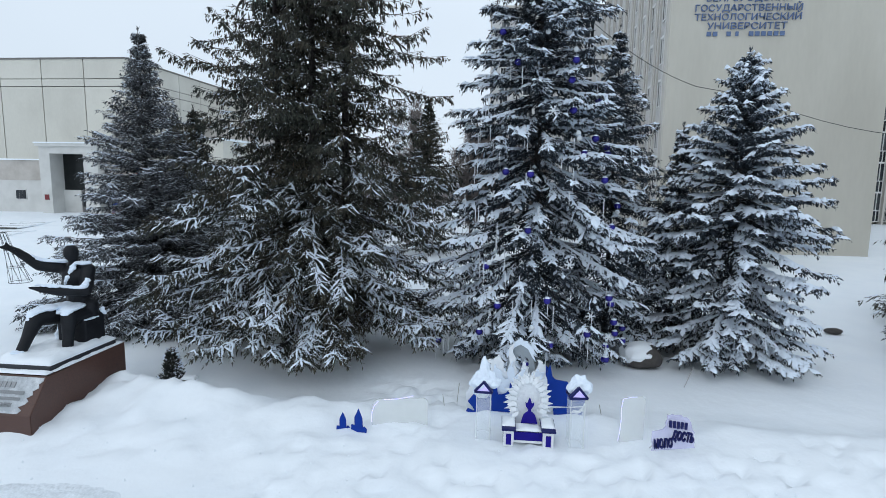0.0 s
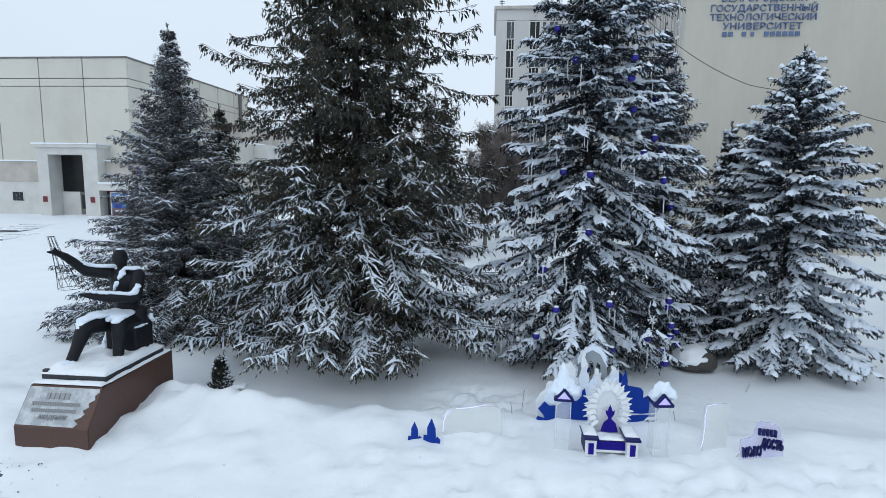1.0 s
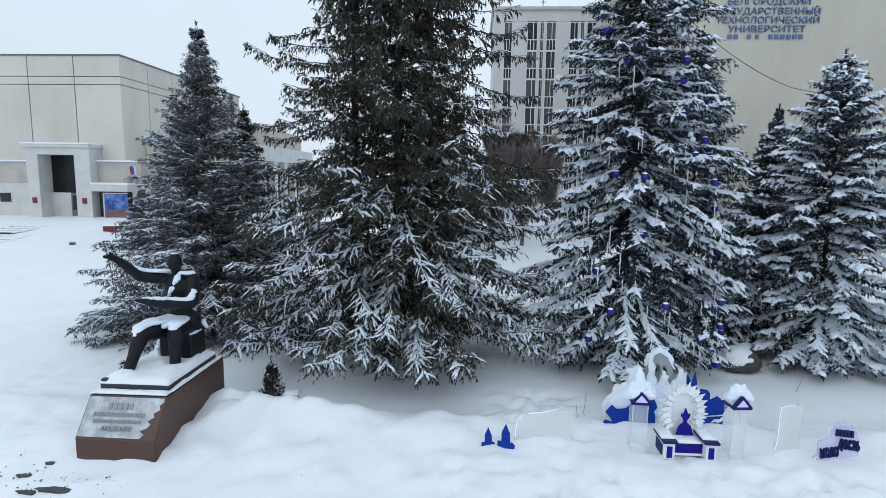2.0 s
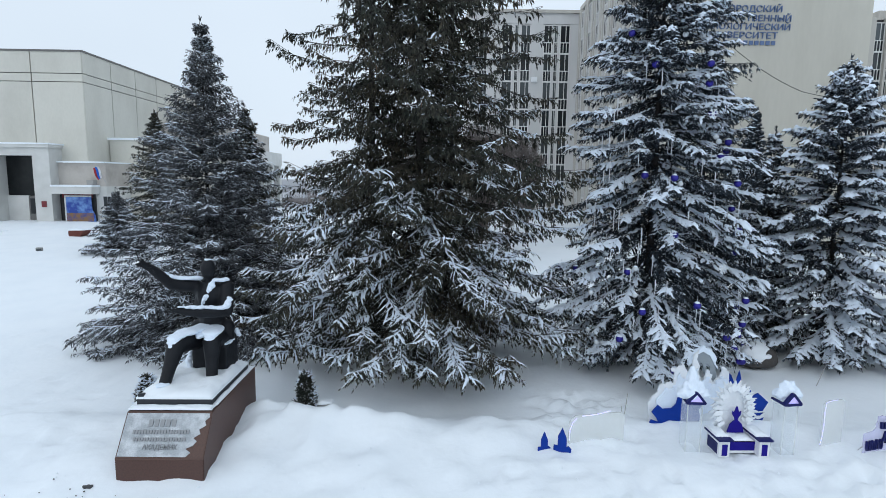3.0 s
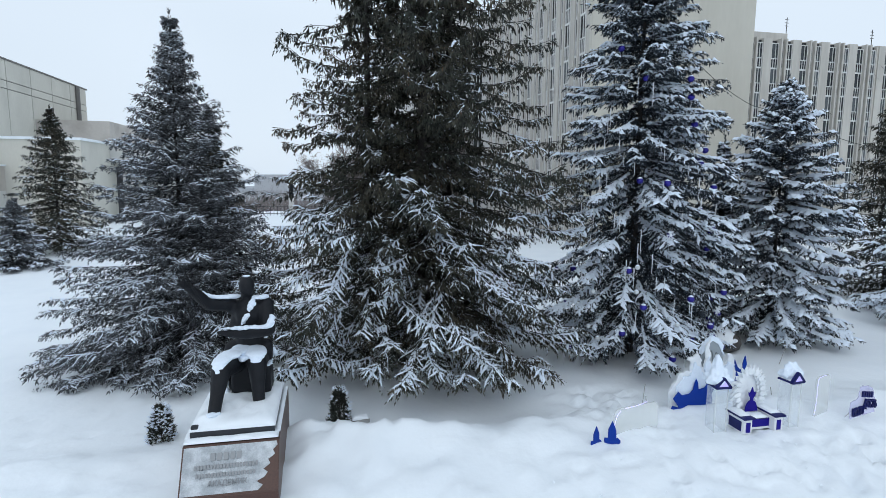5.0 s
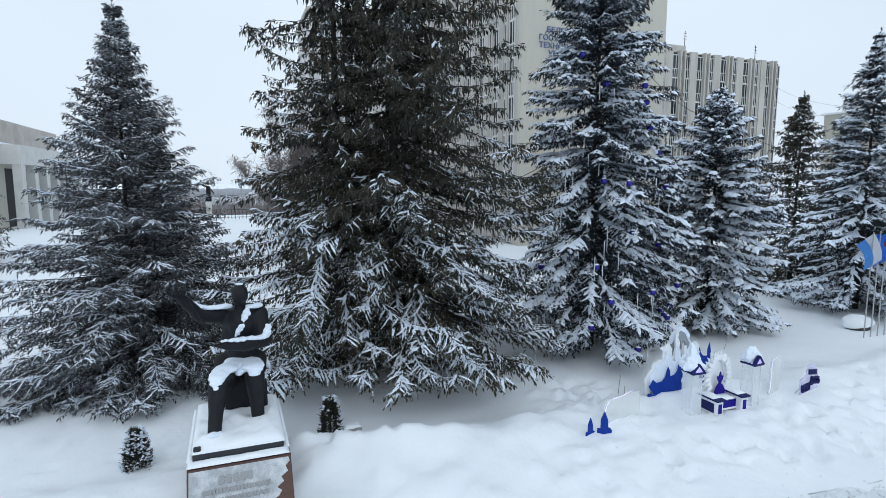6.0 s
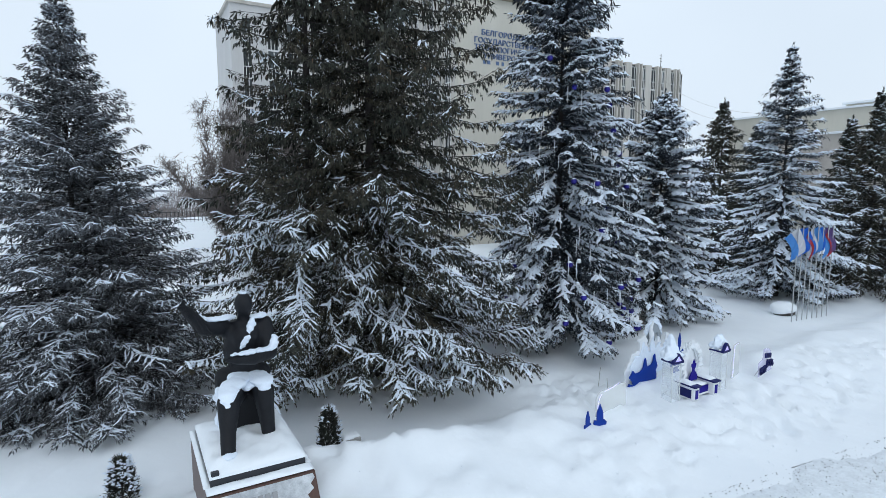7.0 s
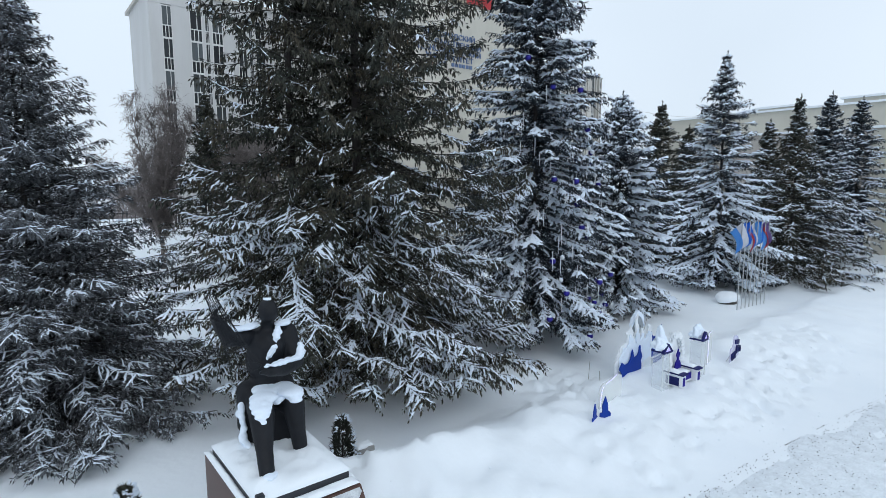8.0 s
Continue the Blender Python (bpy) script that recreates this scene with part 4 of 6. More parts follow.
def flag_strips(parent, width, height, colours, m, sag=0.25):
    """A hanging flag of horizontal bands, each waved and drooping."""
    n = len(colours)
    for i, mat in enumerate(colours):
        bm = bmesh.new()
        grid = []
        for a in range(9):
            u = a / 8
            row = []
            for v in (i / n, (i + 1) / n):
                row.append(bm.verts.new((width * u, 0.10 * width * math.sin(5 * u + 2 * v), -height * v - sag * height * u * u)))
            grid.append(row)
        for a, b in zip(grid, grid[1:]):
            bm.faces.new((a[0], b[0], b[1], a[1]))
        bmesh.ops.solidify(bm, geom=bm.faces[:], thickness=0.012)
        s = part("stripe", bm, mat, parent)
        s.matrix_basis = m


wall_flag = tagged(empty("wall_flag", -39.9, 57.6, 5.0), "white, blue and red flag on a slanting wall staff", "flag")
part("staff", tube(bmesh.new(), [(0, 0.2, 0), (0.1, -1.2, 1.7)], 0.03, 6), STEEL, wall_flag)
flag_strips(wall_flag, 1.25, 0.6, (FLAG_WHITE, FLAG_BLUE, FLAG_RED), pose(0.1, -1.15, 1.65, 0, 62, 0))

# the annex with its colonnade behind the hall
annex = tagged(empty("annex"), "low pale annex with a colonnade", "building")
bm = bmesh.new()
box(bm, -41.9, -33.0, 62.4, 90, 0.5, 9.6)
part("body", bm, PANEL, annex)
bm = bmesh.new()
box(bm, -42.1, -32.8, 62.2, 90.2, 9.6, 9.85)
part("snowy_roof", bm, SNOW, annex)
bm = bmesh.new()
box(bm, -42, -34.2, 74, 96, 9.85, 12.6)
part("upper_block", bm, PLINTH_WALL, annex)
bm = bmesh.new()
box(bm, -33.0, -31.0, 70, 92, 7.6, 9.6)
part("entablature", bm, WHITEWASH, annex)
for k in range(6):
    part("column", block(-31.9, -31.1, 70.2 + 4.1 * k, 71.4 + 4.1 * k, 0.5, 7.6), WHITEWASH, annex)
    # thin dark sheet on the wall paints the shade behind the columns
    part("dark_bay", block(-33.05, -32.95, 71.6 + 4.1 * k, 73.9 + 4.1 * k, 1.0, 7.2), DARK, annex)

# steps up to the hall, their treads under snow
for gx0, gy0, n in ((-45.4, 48.2, 4), (-41.5, 41.6, 3)):
    stair = tagged(empty("stair", gx0, gy0, float(ground_height(gx0, gy0)) - 0.06), "outdoor steps under snow with dark risers", "stairs", "steps to the hall")
    for k in range(n):
        part("riser", block(-1.3 + 0.45 * k, 1.3 + 0.45 * k, -1.5 * k, 0.12 - 1.5 * k, 0.0, 0.13 - 0.02 * k), JOINT, stair)
        part("tread_snow", block(-1.35 + 0.45 * k, 1.35 + 0.45 * k, 0.12 - 1.5 * k, 1.45 - 1.5 * k, 0.0, 0.15 - 0.02 * k, 0.02), SNOW, stair)

# the long low building on the other side of the yard
low = tagged(empty("low_building"), "long low grey-beige building with snow-edged roofs", "building")
bm = bmesh.new()
box(bm, 37.2, 60, -10, 34, 0.2, 11.6)
box(bm, 37.6, 52, 21.6, 24.6, 11.6, 11.95)
box(bm, 37.6, 52, -9.5, 18.3, 11.6, 12.1)
part("upper_wall", bm, PLASTER, low)
bm = bmesh.new()
box(bm, 37.0, 60, -10.2, 34.2, 11.6, 11.75)
box(bm, 37.4, 52, 21.4, 24.8, 11.95, 12.1)
box(bm, 37.4, 52, -9.7, 18.5, 12.1, 12.25)
box(bm, 35.3, 37.2, -10.2, 31, 9.55, 9.72)
part("snowy_roof", bm, SNOW, low)
bm = bmesh.new()
box(bm, 35.5, 37.2, -10, 30.5, 5.2, 9.55)
part("fascia", bm, PLINTH_WALL, low)
bm = bmesh.new()
box(bm, 36.6, 37.2, -10, 30.5, 0.2, 5.2)
part("ground_floor_glass", bm, GLASS, low, "dark ground-floor glazing")
for k in range(14):
    part("pillar", block(35.9, 36.6, -9.5 + 3.0 * k, -8.7 + 3.0 * k, 0.2, 5.2), PLASTER, low)
part("pale_wall", block(35.4, 36.2, 9.0, 15.7, 0.2, 9.4), PLASTER, low)
part("blue_strip", block(36.5, 36.58, 15.8, 19.0, 0.7, 1.6), NAVY, low)

# ---- the distance ----
def ridge(name, y, x0, x1, base, tall, seed, mat, label):
    r = np.random.RandomState(seed)
    xs = np.linspace(x0, x1, 220)
    top = base + tall * (0.7 + 0.3 * value_noise(xs / 160, xs * 0 + 2, seed)) + 2.5 * r.uniform(0, 1, 220)
    v = np.concatenate([np.stack([xs, np.full(220, y), np.full(220, base - 40.0)], 1), np.stack([xs, np.full(220, y + 20.0), top], 1), np.stack([xs, np.full(220, y + 500.0), top - 4], 1)])
    i = np.arange(219)
    f = np.concatenate([np.stack([i, i + 1, i + 221], 1), np.stack([i, i + 221, i + 220], 1), np.stack([i + 220, i + 221, i + 441], 1), np.stack([i + 220, i + 441, i + 440], 1)])
    return tagged(soup(name, v, f, mat), label, "backdrop", kind="structure")


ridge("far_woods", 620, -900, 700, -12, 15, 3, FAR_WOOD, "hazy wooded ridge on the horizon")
r = np.random.RandomState(8)
for k in range(36):
    hx, hy = r.uniform(-190, 30), r.uniform(230, 480)
    w, d, h = r.uniform(6, 16), r.uniform(6, 9), r.uniform(2.5, 5)
    hz = float(ground_height(hx, hy)) - 0.3
    house = tagged(empty("far_house", hx, hy, hz, r.uniform(-25, 25)), "small far house with a snowy roof", "house", "far houses")
    part("wall", block(-w / 2, w / 2, -d / 2, d / 2, 0, h), FAR_WALL, house)
    bm = bmesh.new()
    a = [bm.verts.new(p) for p in ((-w / 2 - .4, -d / 2 - .4, h), (w / 2 + .4, -d / 2 - .4, h), (w / 2 + .4, d / 2 + .4, h), (-w / 2 - .4, d / 2 + .4, h), (-w / 2, 0, h + 2.4), (w / 2, 0, h + 2.4))]
    for q in ((0, 1, 5, 4), (2, 3, 4, 5), (0, 4, 3), (1, 2, 5), (3, 2, 1, 0)):
        bm.faces.new([a[j] for j in q])
    part("roof", bm, FAR_ROOF, house)
for hx, w, h in ((-150, 40, 16), (-60, 30, 22), (-215, 60, 14)):
    house = tagged(empty("far_block", hx, 560, -12), "far grey apartment block", "building", "far blocks")
    part("wall", block(-w / 2, w / 2, -6, 6, 0, h), FAR_WALL, house)
    part("roof", block(-w / 2, w / 2, -6, 6, h, h + 0.8), FAR_ROOF, house)

# clumps of bare brush below the yard
def brush(name, x0, x1, y0, y1, count, height, seed, label):
    r = np.random.RandomState(seed)
    px, py = r.uniform(x0, x1, count), r.uniform(y0, y1, count)
    p = np.stack([px, py, ground_height(px, py) - 0.2], 1)
    d = r.normal(0, 0.28, (count, 3))
    d[:, 2] = 1
    d /= np.linalg.norm(d, axis=1, keepdims=True)
    v, f = cones(p, d, height * r.uniform(0.5, 1.2, count), np.full(count, 0.02 + 0.004 * height))
    return tagged(soup(name, v, f, BIRCH_TWIG), label, "shrubs", kind="stuff")


brush("bare_brush", -70, 20, 110, 190, 9000, 6.0, 41, "grey bare thicket on the slope below")
brush("bare_brush", -120, 60, 220, 420, 9000, 9.0, 42, "grey bare woods beyond the yard")

# railing at the yard's edge and the far monument
fence = tagged(empty("railing"), "dark low metal railing along the yard's edge", "fence")
for k in range(60):
    fx = -24 + 0.45 * k
    part("post", block(fx - 0.03, fx + 0.03, 77.0, 77.06, 1.0, 2.3), CABLE, fence)
for z in (1.25, 2.2):
    part("rail", block(-24, 3, 76.98, 77.08, z, z + 0.06), CABLE, fence)
for k in range(3):
    wall = tagged(empty("terrace_wall", 0, 0, 0), "snow-capped retaining wall of the terrace", "wall", "terraces")
    zz = 0.3 - 1.4 * k
    part("wall", block(-40, 6, 92 + 9 * k, 92.6 + 9 * k, zz - 3, zz), CONCRETE, wall)
    part("cap", block(-40, 6, 91.8 + 9 * k, 92.8 + 9 * k, zz, zz + 0.25), SNOW, wall)
far_pillar = tagged(empty("far_pillar", -13.7, 79, 1.0), "pale square pillar under a far statue", "pillar")
part("pillar", block(-0.35, 0.35, -0.35, 0.35, -0.5, 2.3, 0.03), WHITEWASH, far_pillar)
bm = bmesh.new()
tube(bm, [(0, 0, 2.28), (0.02, 0, 3.4), (0, 0, 4.3)], [0.42, 0.3, 0.26], 8)
ball(bm, (0, 0, 4.6), 0.2)
tube(bm, [(-0.1, 0, 4.15), (-0.75, 0, 4.5), (-0.85, 0, 5.1)], [0.12, 0.1, 0.1], 6)
tube(bm, [(0.1, 0, 4.1), (0.7, 0, 3.3)], [0.12, 0.08], 6)
o = part("far_statue", bm, BRONZE, None, smooth=True)
o.matrix_world = pose(-13.7, 79, 1.0)
tagged(o, "small dark far statue on a pale pillar", "statue")

# low things half buried before the hall
planter = tagged(empty("planter", -35.9, 46.9, float(ground_height(-35.9, 46.9)) - 0.1, -12), "low brown-red planter box half buried in snow", "planter")
part("box", plate([(-0.6, 0.0), (0.35, 0.0), (0.85, 0.62), (0.7, 0.66), (-0.7, 0.56), (-0.72, 0.2)], 0.8), material("planter_red", (0.13, 0.035, 0.025), 0.8, grain=0.2, grain_scale=6), planter)
part("snow", plate([(-0.74, 0.55), (0.9, 0.62), (0.7, 0.76), (0.0, 0.78), (-0.6, 0.68)], 0.84), SNOW, planter, "snow in the box")
hatch = tagged(empty("floodlight", -33.36, 38.55, float(ground_height(-33.36, 38.55)) - 0.05, 20), "small grey ground light in the snow", "lamp")
part("housing", block(-0.2, 0.2, -0.12, 0.12, 0.0, 0.28, 0.03), CONCRETE, hatch)
part("lens", block(-0.15, 0.15, -0.13, -0.12, 0.05, 0.22), GLASS_PALE, hatch)

# ---- the monument ----
plinth = tagged(empty("plinth", -10.97, 0, 0), "brown polished granite plinth with a slanted inscription", "plinth")
bm = bmesh.new()
profile = [(10.2, -0.9), (10.2, 0.30), (10.72, 1.02), (13.3, 1.05), (13.3, -0.9)]
left = [bm.verts.new((-0.83, y, z)) for y, z in profile]
right = [bm.verts.new((0.85, y, z)) for y, z in profile]
bm.faces.new(left[::-1])
bm.faces.new(right)
for k in range(5):
    bm.faces.new((left[k], left[(k + 1) % 5], right[(k + 1) % 5], right[k]))
bmesh.ops.recalc_face_normals(bm, faces=bm.faces)
bmesh.ops.bevel(bm, geom=list(bm.edges), offset=0.012, segments=2, affect="EDGES")
part("granite_block", bm, GRANITE, plinth, "brown granite block")
part("slab", block(-0.75, 0.75, 10.93, 13.1, 1.05, 1.19, 0.008), SLAB, plinth, "dark metal slab under the figure")
# rime on the slanted face, ragged towards one side, and the raised writing under it
slant = Matrix.Translation((0, 10.46, 0.66)) @ Matrix.Rotation(math.atan2(0.72, 0.52), 4, "X")
bm = bmesh.new()
ragged = [(-0.80, -0.40), (0.50, -0.41), (0.58, -0.33), (0.47, -0.26), (0.60, -0.20), (0.66, -0.12), (0.58, -0.06), (0.70, 0.02), (0.66, 0.10), (0.78, 0.18), (0.74, 0.26), (0.82, 0.34), (0.80, 0.41), (-0.80, 0.41)]
top = [bm.verts.new((x, y, 0.012)) for x, y in ragged]
bot = [bm.verts.new((x, y, -0.004)) for x, y in ragged]
bm.faces.new(top)
for k in range(len(top)):
    bm.faces.new((bot[k], bot[(k + 1) % len(top)], top[(k + 1) % len(top)], top[k]))
RIME = material("plaque_rime", (0.40, 0.43, 0.46), 0.7, spots=(0.66, 0.69, 0.72), spot_scale=5, spot_amount=0.9, grain=0.15, grain_scale=40, bump=0.9, bump_scale=26, bump_size=0.03)
ob = part("rime_sheet", bm, RIME, plinth, "grey rime over the inscription")
ob.matrix_basis = slant
for z, w, h in ((0.22, 0.56, 0.13), (0.05, 1.10, 0.075), (-0.09, 1.02, 0.07)):
    n = max(4, int(w / (h * 0.72)))
    for k in range(n):
        a = -0.05 - w / 2 + w * k / n
        bar = part("writing_bar", block(a, a + w / n * 0.68, z - h / 2, z + h / 2, 0.0, 0.035), RELIEF, plinth)
        bar.matrix_basis = slant
lettering("АКАДЕМИК", 0.13, RELIEF, plinth, slant @ Matrix.Translation((-0.02, -0.275, 0.018)), 0.016, width=0.66)


def drifted(name, x0, x1, y0, y1, z, thick, seed, n=34, parent=None, label="", hole=None):
    """A cushion of snow on a rectangle, rounded to its rim, uneven on top."""
    xs, ys = np.linspace(x0, x1, n), np.linspace(y0, y1, n)
    X, Y = np.meshgrid(xs, ys)
    ex = np.minimum(X - x0, x1 - X) / (0.12 * (x1 - x0) + 0.03)
    ey = np.minimum(Y - y0, y1 - Y) / (0.12 * (y1 - y0) + 0.03)
    rim = np.sqrt(np.clip(ex, 0, 1)) * np.sqrt(np.clip(ey, 0, 1))
    Z = z + thick * (0.25 + rim * (0.75 + 0.35 * value_noise(X * 4, Y * 4, seed) + 0.15 * value_noise(X * 11, Y * 11, seed + 1)))
    if hole:
        Z = Z - thick * 0.6 * np.exp(-(((X - hole[0]) / hole[2]) ** 2 + ((Y - hole[1]) / hole[3]) ** 2))
    v = np.stack([X.ravel(), Y.ravel(), Z.ravel()], 1)
    quad = (np.arange(n - 1)[:, None] * n + np.arange(n - 1)[None, :]).ravel()
    f = np.concatenate([np.stack([quad, quad + 1, quad + n + 1], 1), np.stack([quad, quad + n + 1, quad + n], 1)])
    border = np.concatenate([np.arange(n), n - 1 + n * np.arange(1, n), n * n - 1 - np.arange(1, n), n * (n - 1) - n * np.arange(1, n - 1)])
    low = v[border].copy()
    low[:, 2] = z
    b = len(v) + np.arange(len(border))
    nxt, bn = np.roll(border, -1), np.roll(b, -1)
    f = np.concatenate([f, np.stack([border, b, bn], 1), np.stack([border, bn, nxt], 1)])
    return soup(name, np.concatenate([v, low]), f, SNOW, parent, label, smooth=True)


for args, lab in (((-11.73, -10.2, 10.92, 13.1, 1.19, 0.15, 61), "thick snow lying on the dark slab"), ((-11.80, -10.14, 10.72, 10.94, 1.05, 0.05, 62), "snow along the plinth's front edge"),
                  ((-10.23, -10.12, 10.95, 13.28, 1.05, 0.05, 63), "strip of snow along the plinth's rim"), ((-11.82, -11.71, 10.95, 13.28, 1.05, 0.06, 64), "strip of snow along the plinth's rim"),
                  ((-11.7, -10.2, 13.1, 13.28, 1.05, 0.06, 65), "strip of snow along the plinth's rim")):
    tagged(drifted("snow_cushion", *args), lab, "snow", "snow on the plinth")
part("metal_stub", block(-11.70, -11.58, 10.93, 11.03, 1.19, 1.29, 0.01), SLAB, None)
tagged(bpy.data.objects["metal_stub"], "small dark metal stub on the slab", "fitting")

# the seated bronze figure, one plain mesh
bm = bmesh.new()
def limb(points, radii, sides=10):
    for p, q, a, b in zip(points, points[1:], radii, radii[1:]):
        tube(bm, [p, q], [a, b], sides)
    for p, a in zip(points, radii):
        ball(bm, p, a)


limb([(-10.86, 12.72, 2.05), (-10.86, 12.70, 2.5), (-10.84, 12.64, 3.0)], [0.30, 0.27, 0.33])
ball(bm, (-10.85, 12.64, 3.10), (0.47, 0.22, 0.20))
ball(bm, (-10.86, 12.62, 2.75), (0.38, 0.23, 0.42))
limb([(-10.84, 12.6, 3.25), (-10.84, 12.56, 3.42)], [0.12, 0.11])
ball(bm, (-10.84, 12.52, 3.60), (0.165, 0.20, 0.23))
limb([(-11.22, 12.6, 3.20), (-11.56, 12.30, 3.28), (-11.82, 11.97, 3.68)], [0.165, 0.135, 0.095])
limb([(-11.82, 11.97, 3.68), (-11.90, 11.83, 3.79), (-11.97, 11.66, 3.82)], [0.09, 0.07, 0.032])
limb([(-11.90, 11.83, 3.79), (-11.88, 11.76, 3.92)], [0.05, 0.03])
limb([(-10.48, 12.62, 3.16), (-10.42, 12.42, 2.66), (-10.80, 12.02, 2.70), (-11.12, 11.82, 2.78)], [0.17, 0.145, 0.12, 0.08])
limb([(-11.12, 11.82, 2.78), (-11.30, 11.70, 2.84)], [0.07, 0.035])
limb([(-11.02, 12.62, 2.0), (-11.28, 11.78, 2.05), (-11.34, 11.56, 1.62), (-11.38, 11.36, 1.28)], [0.24, 0.20, 0.135, 0.12])
limb([(-10.68, 12.62, 2.0), (-10.64, 12.08, 2.04), (-10.62, 11.98, 1.60), (-10.60, 11.90, 1.22)], [0.24, 0.20, 0.14, 0.12])
limb([(-11.38, 11.36, 1.27), (-11.42, 11.16, 1.24)], [0.10, 0.075])
limb([(-10.60, 11.90, 1.26), (-10.60, 11.68, 1.23)], [0.10, 0.08])
box(bm, -11.2, -10.40, 12.30, 12.98, 1.18, 1.86)
box(bm, -11.2, -10.40, 12.80, 12.98, 1.8, 2.02)
limb([(-10.56, 12.7, 2.2), (-10.52, 12.76, 1.8)], [0.2, 0.12])
limb([(-11.18, 12.72, 2.2), (-11.26, 12.75, 1.6), (-11.2, 12.6, 1.3)], [0.2, 0.12, 0.08])
statue = part("statue", bm, BRONZE, None, smooth=True)
tagged(statue, "dark bronze seated figure with one arm raised", "statue")
mod = statue.modifiers.new("blend", "REMESH")
mod.mode, mod.voxel_size, mod.use_smooth_shade = "VOXEL", 0.028, True
mod = statue.modifiers.new("soften", "SMOOTH")
mod.factor, mod.iterations = 0.5, 4

# the lattice mast held between the hands
bm = bmesh.new()
top, foot = Vector((-11.97, 11.78, 4.16)), Vector((-11.52, 11.70, 2.98))
for k in range(8):
    for sgn in (-1, 1):
        a = 2 * math.pi * k / 8
        pts = []
        for t in range(6):
            u = t / 5
            c = top.lerp(foot, u)
            rr = 0.075 + 0.16 * u ** 1.6
            pts.append((c.x + rr * math.cos(a + sgn * 0.7 * u), c.y + rr * math.sin(a + sgn * 0.7 * u), c.z))
        tube(bm, pts, 0.0038, 4)
for u in (0.0, 0.35, 0.7, 1.0):
    c, rr = top.lerp(foot, u), 0.075 + 0.16 * u ** 1.6
    tube(bm, [(c.x + rr * math.cos(t * math.pi / 8), c.y + rr * math.sin(t * math.pi / 8), c.z) for t in range(17)], 0.006, 4)
mast = part("lattice_model", bm, BRONZE, None)
tagged(mast, "thin dark wire lattice tower held by the statue", "model")

# snow caught on the figure
def snow_patch(points, radii, seed, squash=0.45, label="snow caught on the bronze figure"):
    b = bmesh.new()
    r = random.Random(seed)
    for (p, q), (ra, rb) in zip(zip(points, points[1:]), zip(radii, radii[1:])):
        for k in range(9):
            t = k / 8
            c = Vector(p).lerp(Vector(q), t)
            rad = ra + (rb - ra) * t
            ball(b, c + Vector((r.uniform(-0.03, 0.03), r.uniform(-0.03, 0.03), 0)), (rad * r.uniform(0.65, 1.25), rad * r.uniform(0.65, 1.25), rad * squash * r.uniform(0.7, 1.05)))
    o = part("snow_patch", b, BOUGH_SNOW, None, smooth=True)
    m = o.modifiers.new("blend", "REMESH")
    m.mode, m.voxel_size, m.use_smooth_shade = "VOXEL", 0.018, True
    m = o.modifiers.new("soften", "SMOOTH")
    m.factor, m.iterations = 0.5, 2
    return tagged(o, label, "snow", "snow on the statue")


snow_patch([(-11.10, 12.56, 3.37), (-11.50, 12.34, 3.42), (-11.66, 12.16, 3.58)], [0.14, 0.10, 0.03], 1)
snow_patch([(-10.52, 12.6, 3.33), (-10.66, 12.46, 3.36)], [0.13, 0.08], 2)
snow_patch([(-10.70, 12.44, 3.30), (-10.84, 12.34, 3.0), (-10.92, 12.36, 2.82)], [0.06, 0.05, 0.04], 3, 1.0)
snow_patch([(-10.34, 12.40, 2.98), (-10.36, 12.34, 2.80), (-10.44, 12.3, 2.76), (-10.80, 12.0, 2.83), (-11.20, 11.76, 2.90)], [0.05, 0.08, 0.09, 0.085, 0.04], 4, 0.6)
snow_patch([(-10.98, 12.44, 2.26), (-11.18, 12.02, 2.27), (-11.28, 11.74, 2.22), (-11.32, 11.60, 2.06)], [0.21, 0.19, 0.14, 0.06], 5)
snow_patch([(-10.72, 12.44, 2.25), (-10.65, 12.10, 2.24), (-10.64, 11.95, 2.14)], [0.21, 0.18, 0.11], 6)
snow_patch([(-10.86, 12.48, 2.24), (-10.88, 12.22, 2.19), (-10.9, 12.08, 2.12)], [0.18, 0.16, 0.06], 7)
snow_patch([(-10.46, 12.36, 1.89), (-10.43, 12.74, 1.90)], [0.06, 0.07], 12)
snow_patch([(-10.44, 12.88, 2.05), (-10.9, 12.9, 2.05)], [0.08, 0.07], 13)
snow_patch([(-10.36, 12.86, 2.10), (-10.34, 12.9, 1.94)], [0.06, 0.05], 8, 0.8)
snow_patch([(-11.40, 11.24, 1.36), (-11.3, 11.3, 1.34)], [0.10, 0.08], 9)
snow_patch([(-11.34, 12.62, 2.0), (-11.36, 12.55, 1.5), (-11.3, 12.4, 1.3)], [0.07, 0.07, 0.05], 10, 1.2)
snow_patch([(-10.85, 12.5, 3.81), (-10.8, 12.52, 3.80)], [0.06, 0.05], 11)

